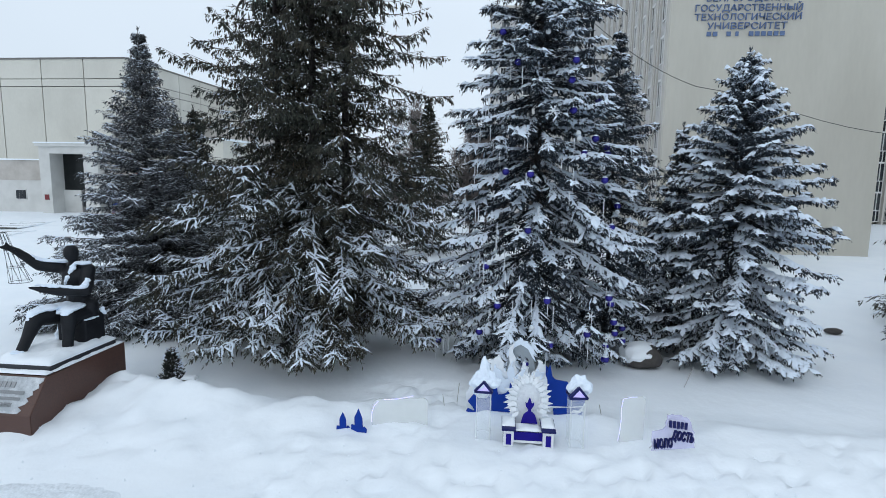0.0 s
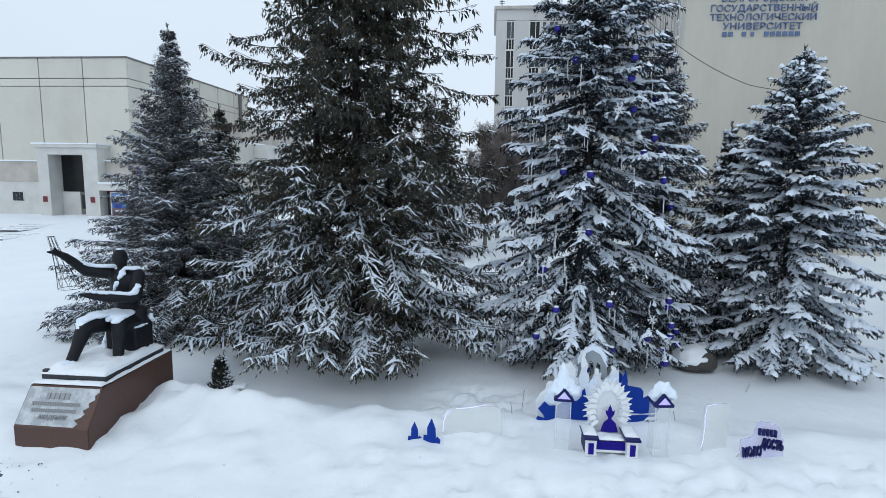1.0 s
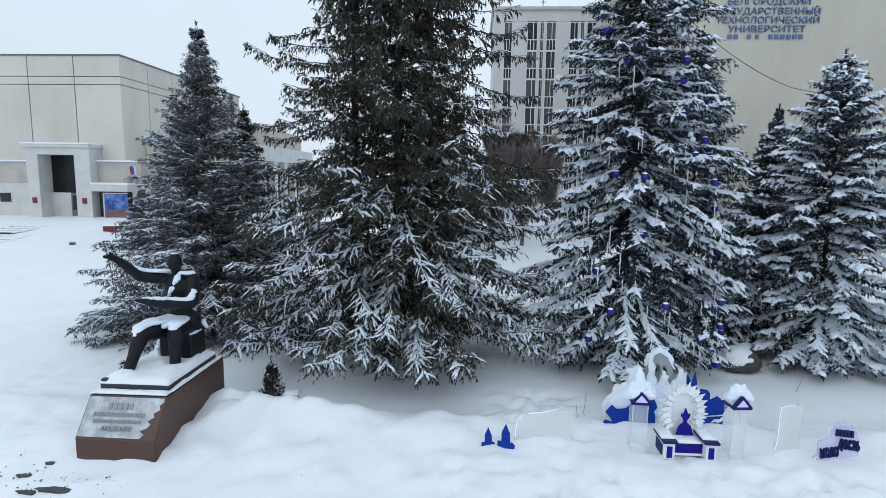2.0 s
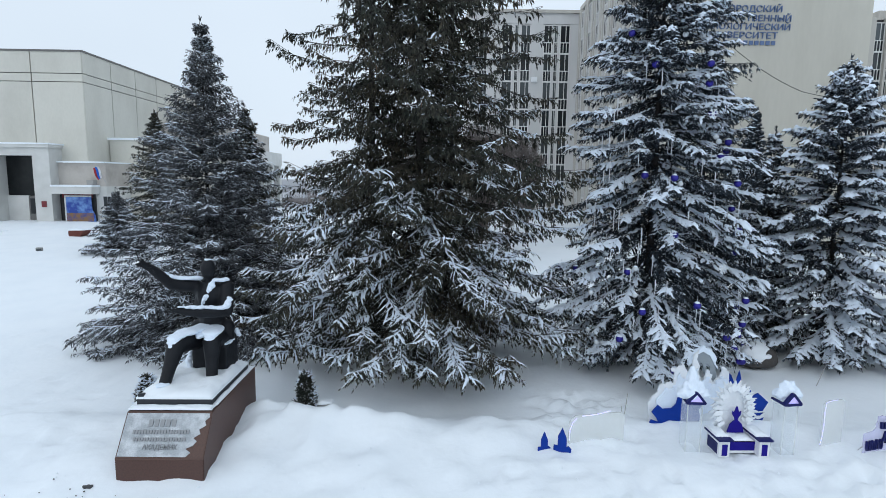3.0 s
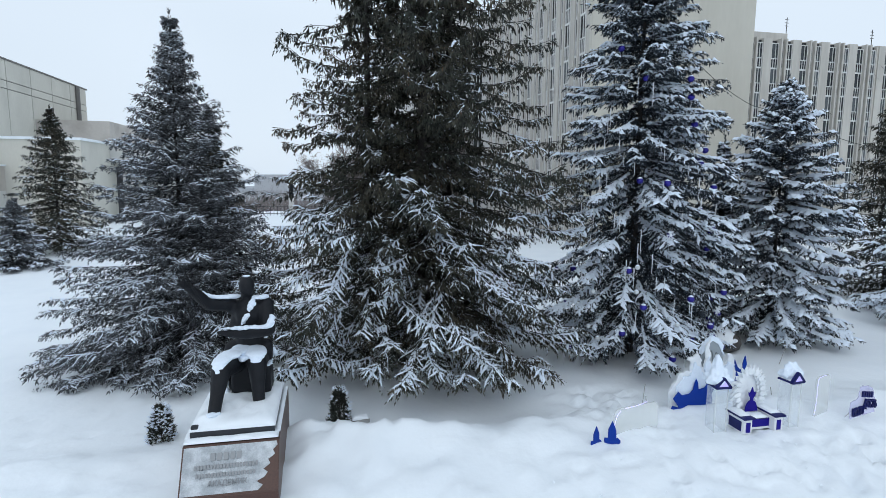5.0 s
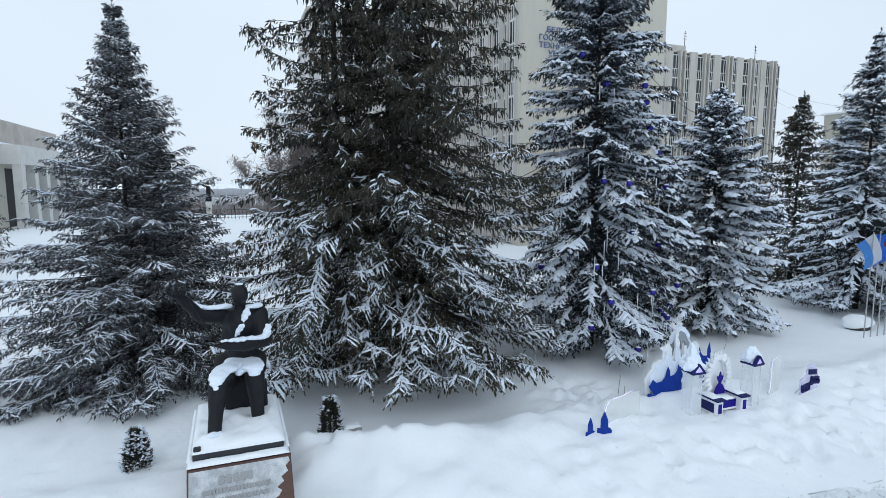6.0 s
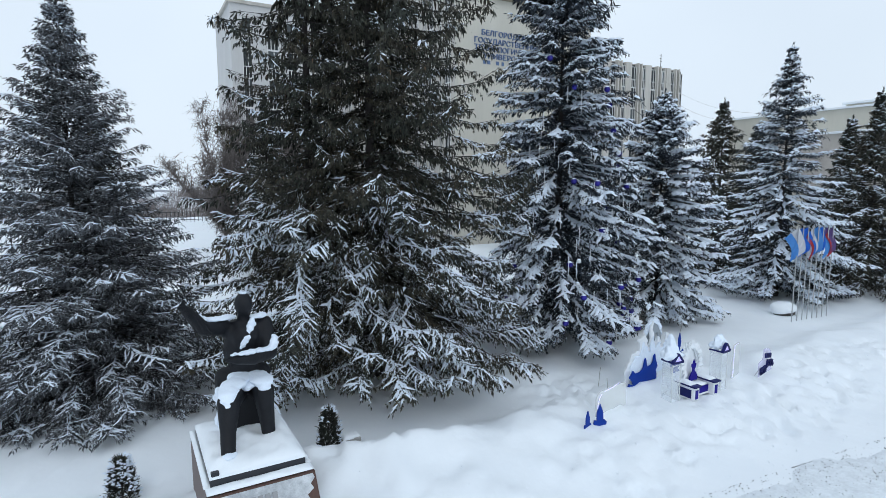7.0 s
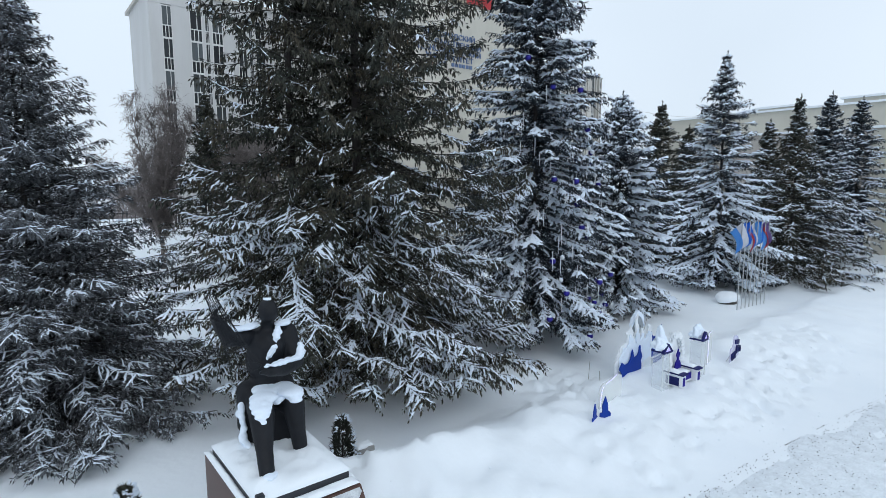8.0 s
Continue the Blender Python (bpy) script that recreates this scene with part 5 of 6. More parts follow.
# ---- small conifers by the monument ----
def thuja(x, y, height, radius, seed, label):
    r = np.random.RandomState(seed)
    z0 = float(ground_height(x, y)) - 0.05
    shrub = tagged(empty("thuja", x, y, z0), label, "shrub", "small conifers by the plinth")
    part("stem", tube(bmesh.new(), [(0, 0, 0), (0, 0, height * 0.8)], [0.025, 0.01], 6), BARK, shrub)
    n = 1500
    h, a = height * r.uniform(0.02, 0.95, n), r.uniform(0, 6.28, n)
    w = radius * (1.02 - h / height) ** 0.6 * r.uniform(0.45, 1.0, n) * (1 + 0.35 * value_noise(a * 1.6, h * 6.0, seed))
    p = np.stack([w * np.cos(a) * 0.8, w * np.sin(a) * 0.8, h], 1)
    d = np.stack([np.cos(a), np.sin(a), r.uniform(0.3, 1.6, n)], 1) + r.normal(0, 0.3, (n, 3))
    d /= np.linalg.norm(d, axis=1, keepdims=True)
    soup("foliage", *cones(p, d, r.uniform(0.06, 0.15, n), np.full(n, 0.014)), NEEDLE_DARK, shrub, "dark flattened sprays")
    pick = (clumps(p * 3.0, seed) < 0.55) & (r.uniform(0, 1, n) < 0.3)
    c = int(pick.sum())
    dd = d[pick] * np.array([1, 1, 0.3])
    dd /= np.linalg.norm(dd, axis=1, keepdims=True)
    soup("snow_cover", *pads(p[pick] + d[pick] * 0.05, dd, r.uniform(0.06, 0.13, c), r.uniform(0.02, 0.045, c), r.uniform(0.015, 0.035, c)), BOUGH_SNOW, shrub, "snow caught in the sprays", smooth=True)
    return shrub


thuja(-8.96, 13.6, 1.12, 0.36, 71, "small dark thuja capped with snow")
thuja(-13.0, 13.72, 0.88, 0.36, 72, "small open conifer flecked with snow")
kerb = tagged(empty("concrete_edge", -8.45, 13.55, 0.0, -25), "short grey concrete edging block in the snow", "kerb")
part("block", block(-0.22, 0.22, -0.07, 0.07, -0.4, 0.0, 0.015), CONCRETE, kerb)
tagged(drifted("snow_cushion", -8.66, -8.25, 13.47, 13.70, -0.02, 0.12, 66, 12), "snow cap on the edging block", "snow")

# ---- boulder beside the festive spruce ----
def boulder(x, y, z, size, seed, label):
    b = bmesh.new()
    vs = ball(b, (0, 0, 0), size, 3)
    for v in vs:
        k = 1 + 0.16 * noise.noise(v.co * 1.7 + Vector((seed, 0, 0))) + 0.08 * noise.noise(v.co * 5)
        v.co = Vector((v.co.x * k, v.co.y * k, max(v.co.z * k, -0.25)))
    stone = part("boulder", b, STONE, None, smooth=True)
    stone.matrix_world = pose(x, y, z)
    tagged(stone, label, "rock")
    return stone


boulder(4.55, 16.9, 0.18, (0.62, 0.48, 0.46), 3, "rough brown boulder under a cap of snow")
b = bmesh.new()
for v in ball(b, (0, 0, 0), (0.60, 0.50, 0.44), 4):
    k = 1 + 0.16 * noise.noise(v.co * 1.7 + Vector((3, 0, 0))) + 0.10 * noise.noise(v.co * 6)
    hem = 0.10 + 0.55 * v.co.x + 0.22 * noise.noise(v.co * 5 + Vector((7, 2, 0)))
    sink = 0.88 if v.co.z < hem else 1.05
    v.co = Vector((v.co.x * k * sink, v.co.y * k * sink, max(v.co.z * k * sink, -0.25)))
o = part("snow_cushion", b, SNOW, None, smooth=True)
o.matrix_world = pose(4.53, 16.9, 0.19)
tagged(o, "torn cap of snow on the boulder", "snow")
boulder(12.95, 21.7, 0.0, (0.35, 0.18, 0.12), 5, "low dark stone showing through snow")
boulder(12.75, 15.3, 0.0, (0.5, 0.4, 0.26), 9, "boulder beside the flagpoles, mostly under snow")
b = bmesh.new()
for v in ball(b, (0, 0, 0), (0.62, 0.5, 0.28), 3):
    v.co *= 1 + 0.2 * noise.noise(v.co * 3)
    v.co.z = max(v.co.z, -0.12) + 0.05 + 0.16 * v.co.x
o = part("snow_cushion", b, SNOW, None, smooth=True)
o.matrix_world = pose(12.75, 15.3, 0.12)
tagged(o, "cap of snow on the boulder", "snow")

# ---- flagpoles ----
for k, colours in enumerate(((FLAG_WHITE, FLAG_PALE), (FLAG_BLUE, FLAG_BLUE), (FLAG_BLUE, FLAG_BLUE), (FLAG_WHITE, FLAG_BLUE, FLAG_RED),
                             (FLAG_PALE, FLAG_WHITE), (FLAG_BLUE, FLAG_LIME), (FLAG_VIOLET, FLAG_PALE), (FLAG_VIOLET, FLAG_RED))):
    fx, fy = 11.6 + 0.37 * k, 14.35 - 0.02 * k
    gz = float(ground_height(fx, fy))
    pole = tagged(empty("flagpole", fx, fy, gz - 0.1), "thin steel flagpole with a drooping coloured flag", "flag", "row of flagpoles")
    part("pole", tube(bmesh.new(), [(0, 0, 0), (0, 0, 4.2)], 0.022, 8), STEEL, pole)
    flag_strips(pole, 0.9, 0.7, colours, pose(0.03, 0, 4.15, 0, 46 + 8 * (k % 3), -40 + 14 * (k % 4)), 0.7)

# ---- cables ----
def cable(points, sag, label):
    bm = bmesh.new()
    for (a, b), g in zip(zip(points, points[1:]), sag):
        a, b = Vector(a), Vector(b)
        tube(bm, [a.lerp(b, t / 12) - Vector((0, 0, g * 4 * (t / 12) * (1 - t / 12))) for t in range(13)], 0.010, 5)
    return tagged(part("cable", bm, CABLE, None), label, "cable")


cable([(1.6, 17.5, 11.4), (5.93, 17.9, 8.57), (7.5, 18.0, 8.35), (16.4, 17.8, 7.4)], (0.35, 0.02, 0.75), "thin black cable strung between spruces")
cable([(71.5, 69, 24.0), (37.5, 30, 11.8)], (1.5,), "thin black cable from a high wing to a low roof")
cable([(71.5, 69, 22.2), (37.5, 32, 11.3)], (1.5,), "thin black cable from a high wing to a low roof")

# ---- bare birches ----
def birch(x, y, height, seed, label, spread=0.30):
    """A bare tree: a short trunk that forks into steep limbs, each with side boughs and very fine hanging twigs."""
    r = np.random.RandomState(seed)
    z0 = float(ground_height(x, y)) - 0.2
    tree = tagged(empty("birch", x, y, z0), label, "tree", "bare trees")
    trunk = bmesh.new()
    fork = 0.22 * height
    tube(trunk, [(0, 0, 0), (0.05, 0.02, fork * 0.5), (0.02, 0.05, fork)], [0.19, 0.16, 0.13], 8)
    tips = []
    for st in range(9):
        a = 2 * math.pi * st / 9 + r.uniform(-0.3, 0.3)
        lean = r.uniform(0.08, 1.0) * spread
        p, d = Vector((0.02, 0.05, fork * r.uniform(0.75, 1.0))), Vector((2.2 * lean * math.cos(a), 2.2 * lean * math.sin(a), 1))
        top = height * (0.98 - 0.35 * lean / spread * r.uniform(0.5, 1.0))
        pts = []
        for k in range(10):
            pts.append(tuple(p))
            tips.append((np.array(p), np.array(d.normalized()), k / 9))
            p = p + d.normalized() * (top - fork) / 9
            d = d + Vector((r.normal() * 0.05 - 0.05 * lean * math.cos(a), r.normal() * 0.05 - 0.05 * lean * math.sin(a), 0))
        tube(trunk, pts, [0.075 * (1 - k / 10.5) + 0.010 for k in range(10)], 6)
    part("trunk", trunk, BIRCH_BARK, tree, smooth=True)
    vs = []
    for p, d, f in tips:
        n = 5
        az = r.uniform(0, 6.28, n)
        bd = np.stack([np.cos(az) * 0.75, np.sin(az) * 0.75, np.full(n, 1.0)], 1) + 0.6 * d
        bd /= np.linalg.norm(bd, axis=1, keepdims=True)
        bl = 0.15 * height * (1.15 - 0.6 * f) * r.uniform(0.5, 1.2, n)
        bp = np.repeat(p[None], n, 0)
        vs.append(cones(bp, bd, bl, np.full(n, 0.020)))
        k = 20
        u = r.uniform(0.15, 1, n * k)
        tp = np.repeat(bp, k, 0) + np.repeat(bd, k, 0) * (np.repeat(bl, k) * u)[:, None]
        td = np.repeat(bd, k, 0) * 0.5 + r.normal(0, 0.6, (n * k, 3)) + np.array([0, 0, 0.1])
        td /= np.linalg.norm(td, axis=1, keepdims=True)
        tl = r.uniform(0.25, 0.75, n * k) * height / 12
        vs.append(sprigs(tp, td, tl, np.full(n * k, 0.015), r))
        for g in range(2):
            tp2 = tp + td * (tl * r.uniform(0.3, 1.0, n * k))[:, None]
            td2 = 0.6 * td + r.normal(0, 0.5, td.shape) - np.array([0, 0, 0.7])
            td2 /= np.linalg.norm(td2, axis=1, keepdims=True)
            vs.append(sprigs(tp2, td2, tl * r.uniform(0.5, 1.0, n * k), np.full(n * k, 0.017), r))
    soup("crown", *join(vs), BIRCH_TWIG, tree, "fine grey hanging twigs")
    return tree


birch(-7.0, 41.0, 11.2, 81, "bare grey birch with a fine hanging crown", 0.36)
birch(-1.2, 47.0, 11.0, 82, "bare brownish tree before a tall block", 0.16)
birch(-2.2, 41.0, 8.6, 84, "bare brownish tree before a tall block", 0.2)
birch(0.2, 43.5, 9.4, 85, "bare brownish tree before a tall block", 0.18)
birch(3.2, 52.0, 9.0, 83, "bare brownish tree before a tall block", 0.16)

# ---- the blue and white winter castle ----
def stand(name, x, y, label, category, group="", rz=0.0, z=None):
    return tagged(empty(name, x, y, float(ground_height(x, y)) - 0.06 if z is None else z, rz), label, category, group)


# the pair of small blue turrets
for x, y, k, rz in ((-3.0, 11.17, 1.0, -8), (-3.37, 11.2, 0.82, 14)):
    t = stand("turret_cutout", x, y, "small cut-out turret of bright blue board", "cutout", "blue turrets", rz, -0.10)
    part("board", plate([(-0.18 * k, 0), (0.18 * k, 0), (0.2 * k, 0.13 * k), (0.13 * k, 0.2 * k), (0.10 * k, 0.16 * k), (0.09 * k, 0.38 * k), (0.0, 0.60 * k), (-0.09 * k, 0.40 * k), (-0.09 * k, 0.2 * k), (-0.17 * k, 0.21 * k)], 0.03), BLUE, t)


def led(points, parent, r=0.009):
    return part("led_strip", tube(bmesh.new(), points, r, 6), LED, parent, "glowing pale violet strip")


def slab_outline(w, h, c, n=6):
    out = [(0, 0)]
    out += [(c - c * math.cos(k * math.pi / 2 / n), h - c + c * math.sin(k * math.pi / 2 / n)) for k in range(n + 1)]
    out += [(w - c * 0.6 + c * 0.6 * math.sin(k * math.pi / 2 / n), h - c * 0.6 + c * 0.6 * math.cos(k * math.pi / 2 / n)) for k in range(n + 1)]
    return out + [(w, 0)]


pan = stand("ice_panel", -2.78, 11.5, "pale milky panel edged with a glowing strip", "panel", "lit panels", 10, -0.25)
part("sheet", plate(slab_outline(1.3, 0.86, 0.22), 0.05), MILKY, pan)
led([(0.0, -0.04, 0.32), (0.01, -0.04, 0.55), (0.07, -0.04, 0.72), (0.16, -0.04, 0.81)], pan)
led([(0.28, -0.04, 0.85), (0.6, -0.04, 0.865), (0.82, -0.04, 0.90), (0.95, -0.04, 0.93)], pan)
pan = stand("ice_panel", 2.76, 11.46, "pale milky panel edged with a glowing strip", "panel", "lit panels", 14, -0.10)
part("sheet", plate(slab_outline(0.55, 1.08, 0.10), 0.05), MILKY, pan)
led([(-0.06, -0.04, 0.12), (-0.03, -0.04, 0.24), (-0.02, -0.04, 0.30), (0.0, -0.04, 0.62), (-0.01, -0.04, 0.85), (0.02, -0.04, 1.06)], pan, 0.007)
led([(0.03, -0.04, 1.07), (0.2, -0.04, 1.10), (0.34, -0.04, 1.10)], pan, 0.005)


def gatehouse(x, y, rz, label):
    """A clear pillar under a little gable with a lilac window."""
    t = stand("gatehouse", x, y, label, "cutout", "gate pillars", rz, -0.12)
    part("pillar", block(-0.15, 0.15, 0.02, 0.36, 0, 1.17), CLEAR, t, "clear plastic pillar")
    for px in (-0.15, 0.15):
        part("corner_strip", block(px - 0.008, px + 0.008, 0.01, 0.03, 0, 1.17), MILKY, t)
    b = bmesh.new()
    for sx in (-1, 1):
        box(b, -0.024, 0.024, -0.04, 0.04, -0.15, 0.15, Matrix.Translation((sx * 0.095, 0, 1.305)) @ Matrix.Rotation(-sx * radians(40), 4, "Y"))
    box(b, -0.195, 0.195, -0.04, 0.04, 1.165, 1.215)
    part("gable", b, NAVY, t, "dark blue gable frame")
    part("gable_window", plate([(-0.14, 1.215), (0.14, 1.215), (0.0, 1.38)], 0.012, at=(0, -0.01, 0)), LILAC, t, "lit lilac triangle")
    part("eave", block(-0.19, -0.15, 0.04, 0.38, 1.17, 1.21), NAVY, t)
    part("eave", block(0.15, 0.19, 0.04, 0.38, 1.17, 1.21), NAVY, t)
    return t


gatehouse(-0.22, 11.14, -4, "clear pillar with a blue gable and lilac light")
gatehouse(1.79, 11.08, 6, "clear pillar with a blue gable and lilac light")


def ragged_heap(x, y, z, w, d, h, seed, label):
    """A steep uneven heap of fresh snow with torn lobes."""
    b = bmesh.new()
    rr = random.Random(seed)
    for k in range(26):
        a, f = rr.uniform(0, 6.28), rr.uniform(0, 1) ** 0.7
        top = h * (1 - 0.75 * f) * rr.uniform(0.75, 1.1)
        cx, cy = w * f * math.cos(a), d * f * math.sin(a)
        rad = 0.085 * rr.uniform(0.7, 1.3)
        vs = ball(b, (cx, cy, top * 0.5), (rad * 1.15, rad, max(top * 0.55, 0.06)), 2)
        for v in vs:
            v.co += 0.06 * noise.noise_vector(v.co * 11 + Vector((seed, 0, 0)))
            v.co.z = max(v.co.z, -0.02)
    o = part("snow_cushion", b, BOUGH_SNOW, None, smooth=True)
    o.matrix_world = pose(x, y, z)
    m = o.modifiers.new("blend", "REMESH")
    m.mode, m.voxel_size = "VOXEL", 0.022
    return tagged(o, label, "snow", "snow on the castle")


ragged_heap(-0.20, 11.36, 1.12, 0.27, 0.16, 0.66, 3, "tall torn heap of snow on a gate pillar")
ragged_heap(1.83, 11.30, 1.10, 0.25, 0.16, 0.50, 8, "tall torn heap of snow on a gate pillar")


def jagged(points, amp, seed, n=5):
    """Break an outline into small teeth."""
    r, out = random.Random(seed), []
    for (ax, az), (bx, bz) in zip(points, points[1:]):
        for k in range(n):
            t = k / n
            out.append((ax + (bx - ax) * t + r.uniform(-amp, amp), az + (bz - az) * t + r.uniform(-amp, amp)))
    return out + [points[-1]]


# boards of the castle behind, in world x with the foot a little under the snow
cast = stand("castle_backdrop", 0.0, 12.5, "white-frosted cut-out castle with blue and grey boards", "cutout", z=-0.1)
FROST = material("frosted_board", (0.84, 0.87, 0.90), 0.6, spots=(0.74, 0.79, 0.83), spot_scale=5, spot_amount=0.7, bump=0.7, bump_scale=16)
spires = [(-0.66, 0.62), (-0.5, 0.82), (-0.42, 1.0), (-0.3, 1.06), (-0.12, 1.1), (-0.08, 1.3), (-0.2, 1.42), (-0.02, 1.46), (0.11, 1.6), (0.2, 1.38), (0.24, 1.15), (0.33, 1.2), (0.36, 1.72), (0.44, 1.86), (0.48, 1.3), (0.6, 1.06), (0.7, 1.45), (0.78, 1.3), (0.86, 1.1), (0.98, 1.2), (1.02, 1.5), (1.12, 1.44), (1.22, 1.38), (1.26, 0.76)]
part("white_front", plate([(-0.62, 0.0)] + jagged(spires, 0.034, 4, 3) + [(1.26, 0.0)], 0.05), FROST, cast, "frosted white spires")
part("spire_frost", plate([(-0.5, 0.3)] + jagged([(-0.46, 0.7), (-0.3, 0.95), (-0.1, 1.0), (0.05, 1.36), (0.18, 1.05), (0.3, 1.02), (0.4, 1.5), (0.5, 1.05), (0.66, 1.28), (0.8, 1.02), (1.0, 1.3), (1.14, 1.2), (1.16, 0.5)], 0.045, 14, 4) + [(0.4, 0.3)], 0.05, at=(0, -0.06, 0)), BOUGH_SNOW, cast, "thick frost on the spires")
part("grey_arch", plate(jagged([(0.27, 1.1), (0.31, 1.6), (0.45, 1.78), (0.6, 1.86), (0.76, 1.8), (0.91, 1.6), (0.98, 1.1)], 0.025, 5, 3) + [(0.84, 1.12), (0.8, 1.45), (0.72, 1.52), (0.68, 1.25), (0.63, 1.5), (0.58, 1.56), (0.5, 1.44), (0.44, 1.12)], 0.05, at=(0, 0.12, 0)), GREY_BOARD, cast, "grey cut-out arch")
part("arch_snow", plate(jagged([(0.27, 1.45), (0.34, 1.72), (0.46, 1.86), (0.6, 1.96), (0.76, 1.88), (0.9, 1.7), (0.98, 1.4)], 0.03, 6, 4) + [(0.9, 1.5), (0.78, 1.72), (0.6, 1.82), (0.46, 1.74), (0.35, 1.54)], 0.10, at=(0, 0.12, 0)), BOUGH_SNOW, cast, "snow on the arch")
star_tips = [(-0.70, 0.08), (-0.62, 0.24), (-0.45, 0.18), (-0.50, 0.28), (-0.62, 0.42), (-0.48, 0.60), (-0.36, 0.50), (-0.16, 0.52), (-0.06, 0.62), (-0.02, 0.80), (0.02, 0.90), (0.07, 0.80), (0.10, 0.62), (0.28, 0.66), (0.36, 0.76), (0.37, 0.90), (0.43, 0.96), (0.47, 0.76), (0.52, 0.68), (0.55, 0.58), (0.48, 0.48), (0.52, 0.36), (0.52, 0.2), (0.2, 0.2), (-0.2, 0.14), (-0.46, 0.06)]
part("blue_left", plate(star_tips, 0.03, at=(0, -0.13, 0)), BLUE, cast, "bright blue castle board")
part("blue_right", plate([(1.22, 0.3), (1.22, 1.34), (1.3, 1.26), (1.38, 1.08), (1.46, 1.0), (1.74, 0.96), (1.80, 0.88), (1.80, 0.72), (1.98, 0.82), (2.24, 0.60), (2.12, 0.38), (1.6, 0.32)], 0.03, at=(0, 0.06, 0)), BLUE, cast, "bright blue castle board")
part("blue_right", plate([(1.42, 0.30), (2.12, 0.36), (2.02, 0.26), (2.12, 0.25), (2.04, 0.0), (1.46, 0.0)], 0.03, at=(0, 0.0, 0)), BLUE, cast, "bright blue castle board")
part("white_bird", plate([(1.80, 0.18), (1.90, 0.30), (2.02, 0.30), (2.12, 0.40), (2.08, 0.26), (1.98, 0.22), (1.90, 0.24)], 0.02, at=(0, -0.04, 0)), WHITE, cast, "white cut-out bird")
part("white_beam", block(1.26, 2.1, 0.02, 0.06, 0.315, 0.34), WHITE, cast)
part("side_blue", plate([(1.24, 1.0), (1.30, 1.0), (1.34, 1.24), (1.28, 1.5), (1.22, 1.3)], 0.03, at=(0, -0.3, 0)), BLUE, cast)

# the frosted ring with the blue bell, over a low white bench
ring = stand("frosted_arch", 0.76, 11.42, "ragged white frosted arch around a blue ornament", "cutout", z=-0.08)
r = random.Random(9)
leaf_forms = []
for k in range(3):
    me = bpy.data.meshes.new("leaf")
    b = plate([(-0.12, -0.02), (-0.06, -0.055), (0.02, -0.05), (0.06, -0.07), (0.10, -0.035), (0.19 + 0.02 * k, 0.0), (0.12, 0.03), (0.09, 0.06), (0.03, 0.04), (-0.04, 0.06), (-0.11, 0.03)], 0.03)
    b.to_mesh(me)
    b.free()
    me.materials.append(FROST)
    leaf_forms.append(me)
for layer, n in ((0, 19), (1, 17)):
    for k in range(n):
        a = math.radians(-30 + 240 * (k + 0.5 * layer) / (n - 1))
        ca, sa = math.cos(a), math.sin(a)
        q = Matrix.Translation((0.34 * ca, 0.03 - 0.06 * layer + r.uniform(-0.012, 0.012), 0.88 + 0.50 * sa)) @ Matrix.Rotation(-a + r.uniform(-0.2, 0.2), 4, "Y") @ Matrix.Rotation(r.uniform(-0.3, 0.3), 4, "X")
        shared("leaf", leaf_forms[(k + layer) % 3], ring, q @ Matrix.Diagonal((r.uniform(0.75, 1.0) - 0.25 * layer, 1, r.uniform(0.8, 1.05), 1)))
part("pane", plate([(-0.34, 0.20), (0.34, 0.20), (0.36, 0.9), (0.26, 1.22), (0.0, 1.38), (-0.26, 1.22), (-0.36, 0.9)], 0.03, at=(0, 0.09, 0)), FROST, ring, "white frosted pane")
bell_half = [(0.18, 0.40), (0.165, 0.46), (0.15, 0.52), (0.12, 0.60), (0.07, 0.65), (0.035, 0.67), (0.035, 0.72), (0.085, 0.80), (0.095, 0.88), (0.055, 0.85), (0.035, 0.90), (0.0, 1.0)]
bell = bell_half + [(-x, z) for x, z in bell_half[-2::-1]]
BELL = material("bell_blue", (0.012, 0.006, 0.22), 0.5, grain=0.08, grain_scale=5, spec=0.15)
part("bell", plate(bell, 0.03, at=(0.03, -0.06, 0)), BELL, ring, "deep blue bell shape")

bench = stand("castle_porch", 0.76, 11.1, "low white porch with two blue-roofed wings", "cutout", z=-0.02)
for sx in (-1, 1):
    w = part("wing", block(sx * 0.42 - 0.11, sx * 0.42 + 0.11, -0.18, 0.36, 0.0, 0.36, 0.006), WHITE, bench, "white side wing")
    part("wing_roof", block(sx * 0.42 - 0.15, sx * 0.42 + 0.15, -0.23, 0.40, 0.36, 0.40, m=Matrix.Rotation(radians(0), 4, "X")), NAVY, w, "navy roof board")
    part("front_inlay", block(sx * 0.42 - 0.055, sx * 0.42 + 0.055, -0.195, -0.18, 0.04, 0.28), BELL, w, "deep blue inlay")
    part("side_inlay", block(sx * 0.42 - 0.118 if sx < 0 else sx * 0.42 + 0.11, sx * 0.42 - 0.11 if sx < 0 else sx * 0.42 + 0.118, -0.10, 0.30, 0.04, 0.28), NAVY, w, "deep blue inlay")
    tagged(drifted("snow_cushion", 0.76 + sx * 0.42 - 0.14, 0.76 + sx * 0.42 + 0.14, 11.02, 11.52, 0.38, 0.05, 90 + sx, 14), "snow on a porch roof", "snow", "snow on the castle")
part("seat_front", block(-0.31, 0.31, -0.02, 0.02, 0.07, 0.28), BELL, bench, "deep blue front board")
part("seat_rail", block(-0.31, 0.31, -0.03, 0.03, 0.02, 0.07), WHITE, bench)
tagged(drifted("snow_cushion", 0.45, 1.07, 11.08, 11.4, 0.24, 0.08, 95, 16), "snow on the porch seat", "snow", "snow on the castle")

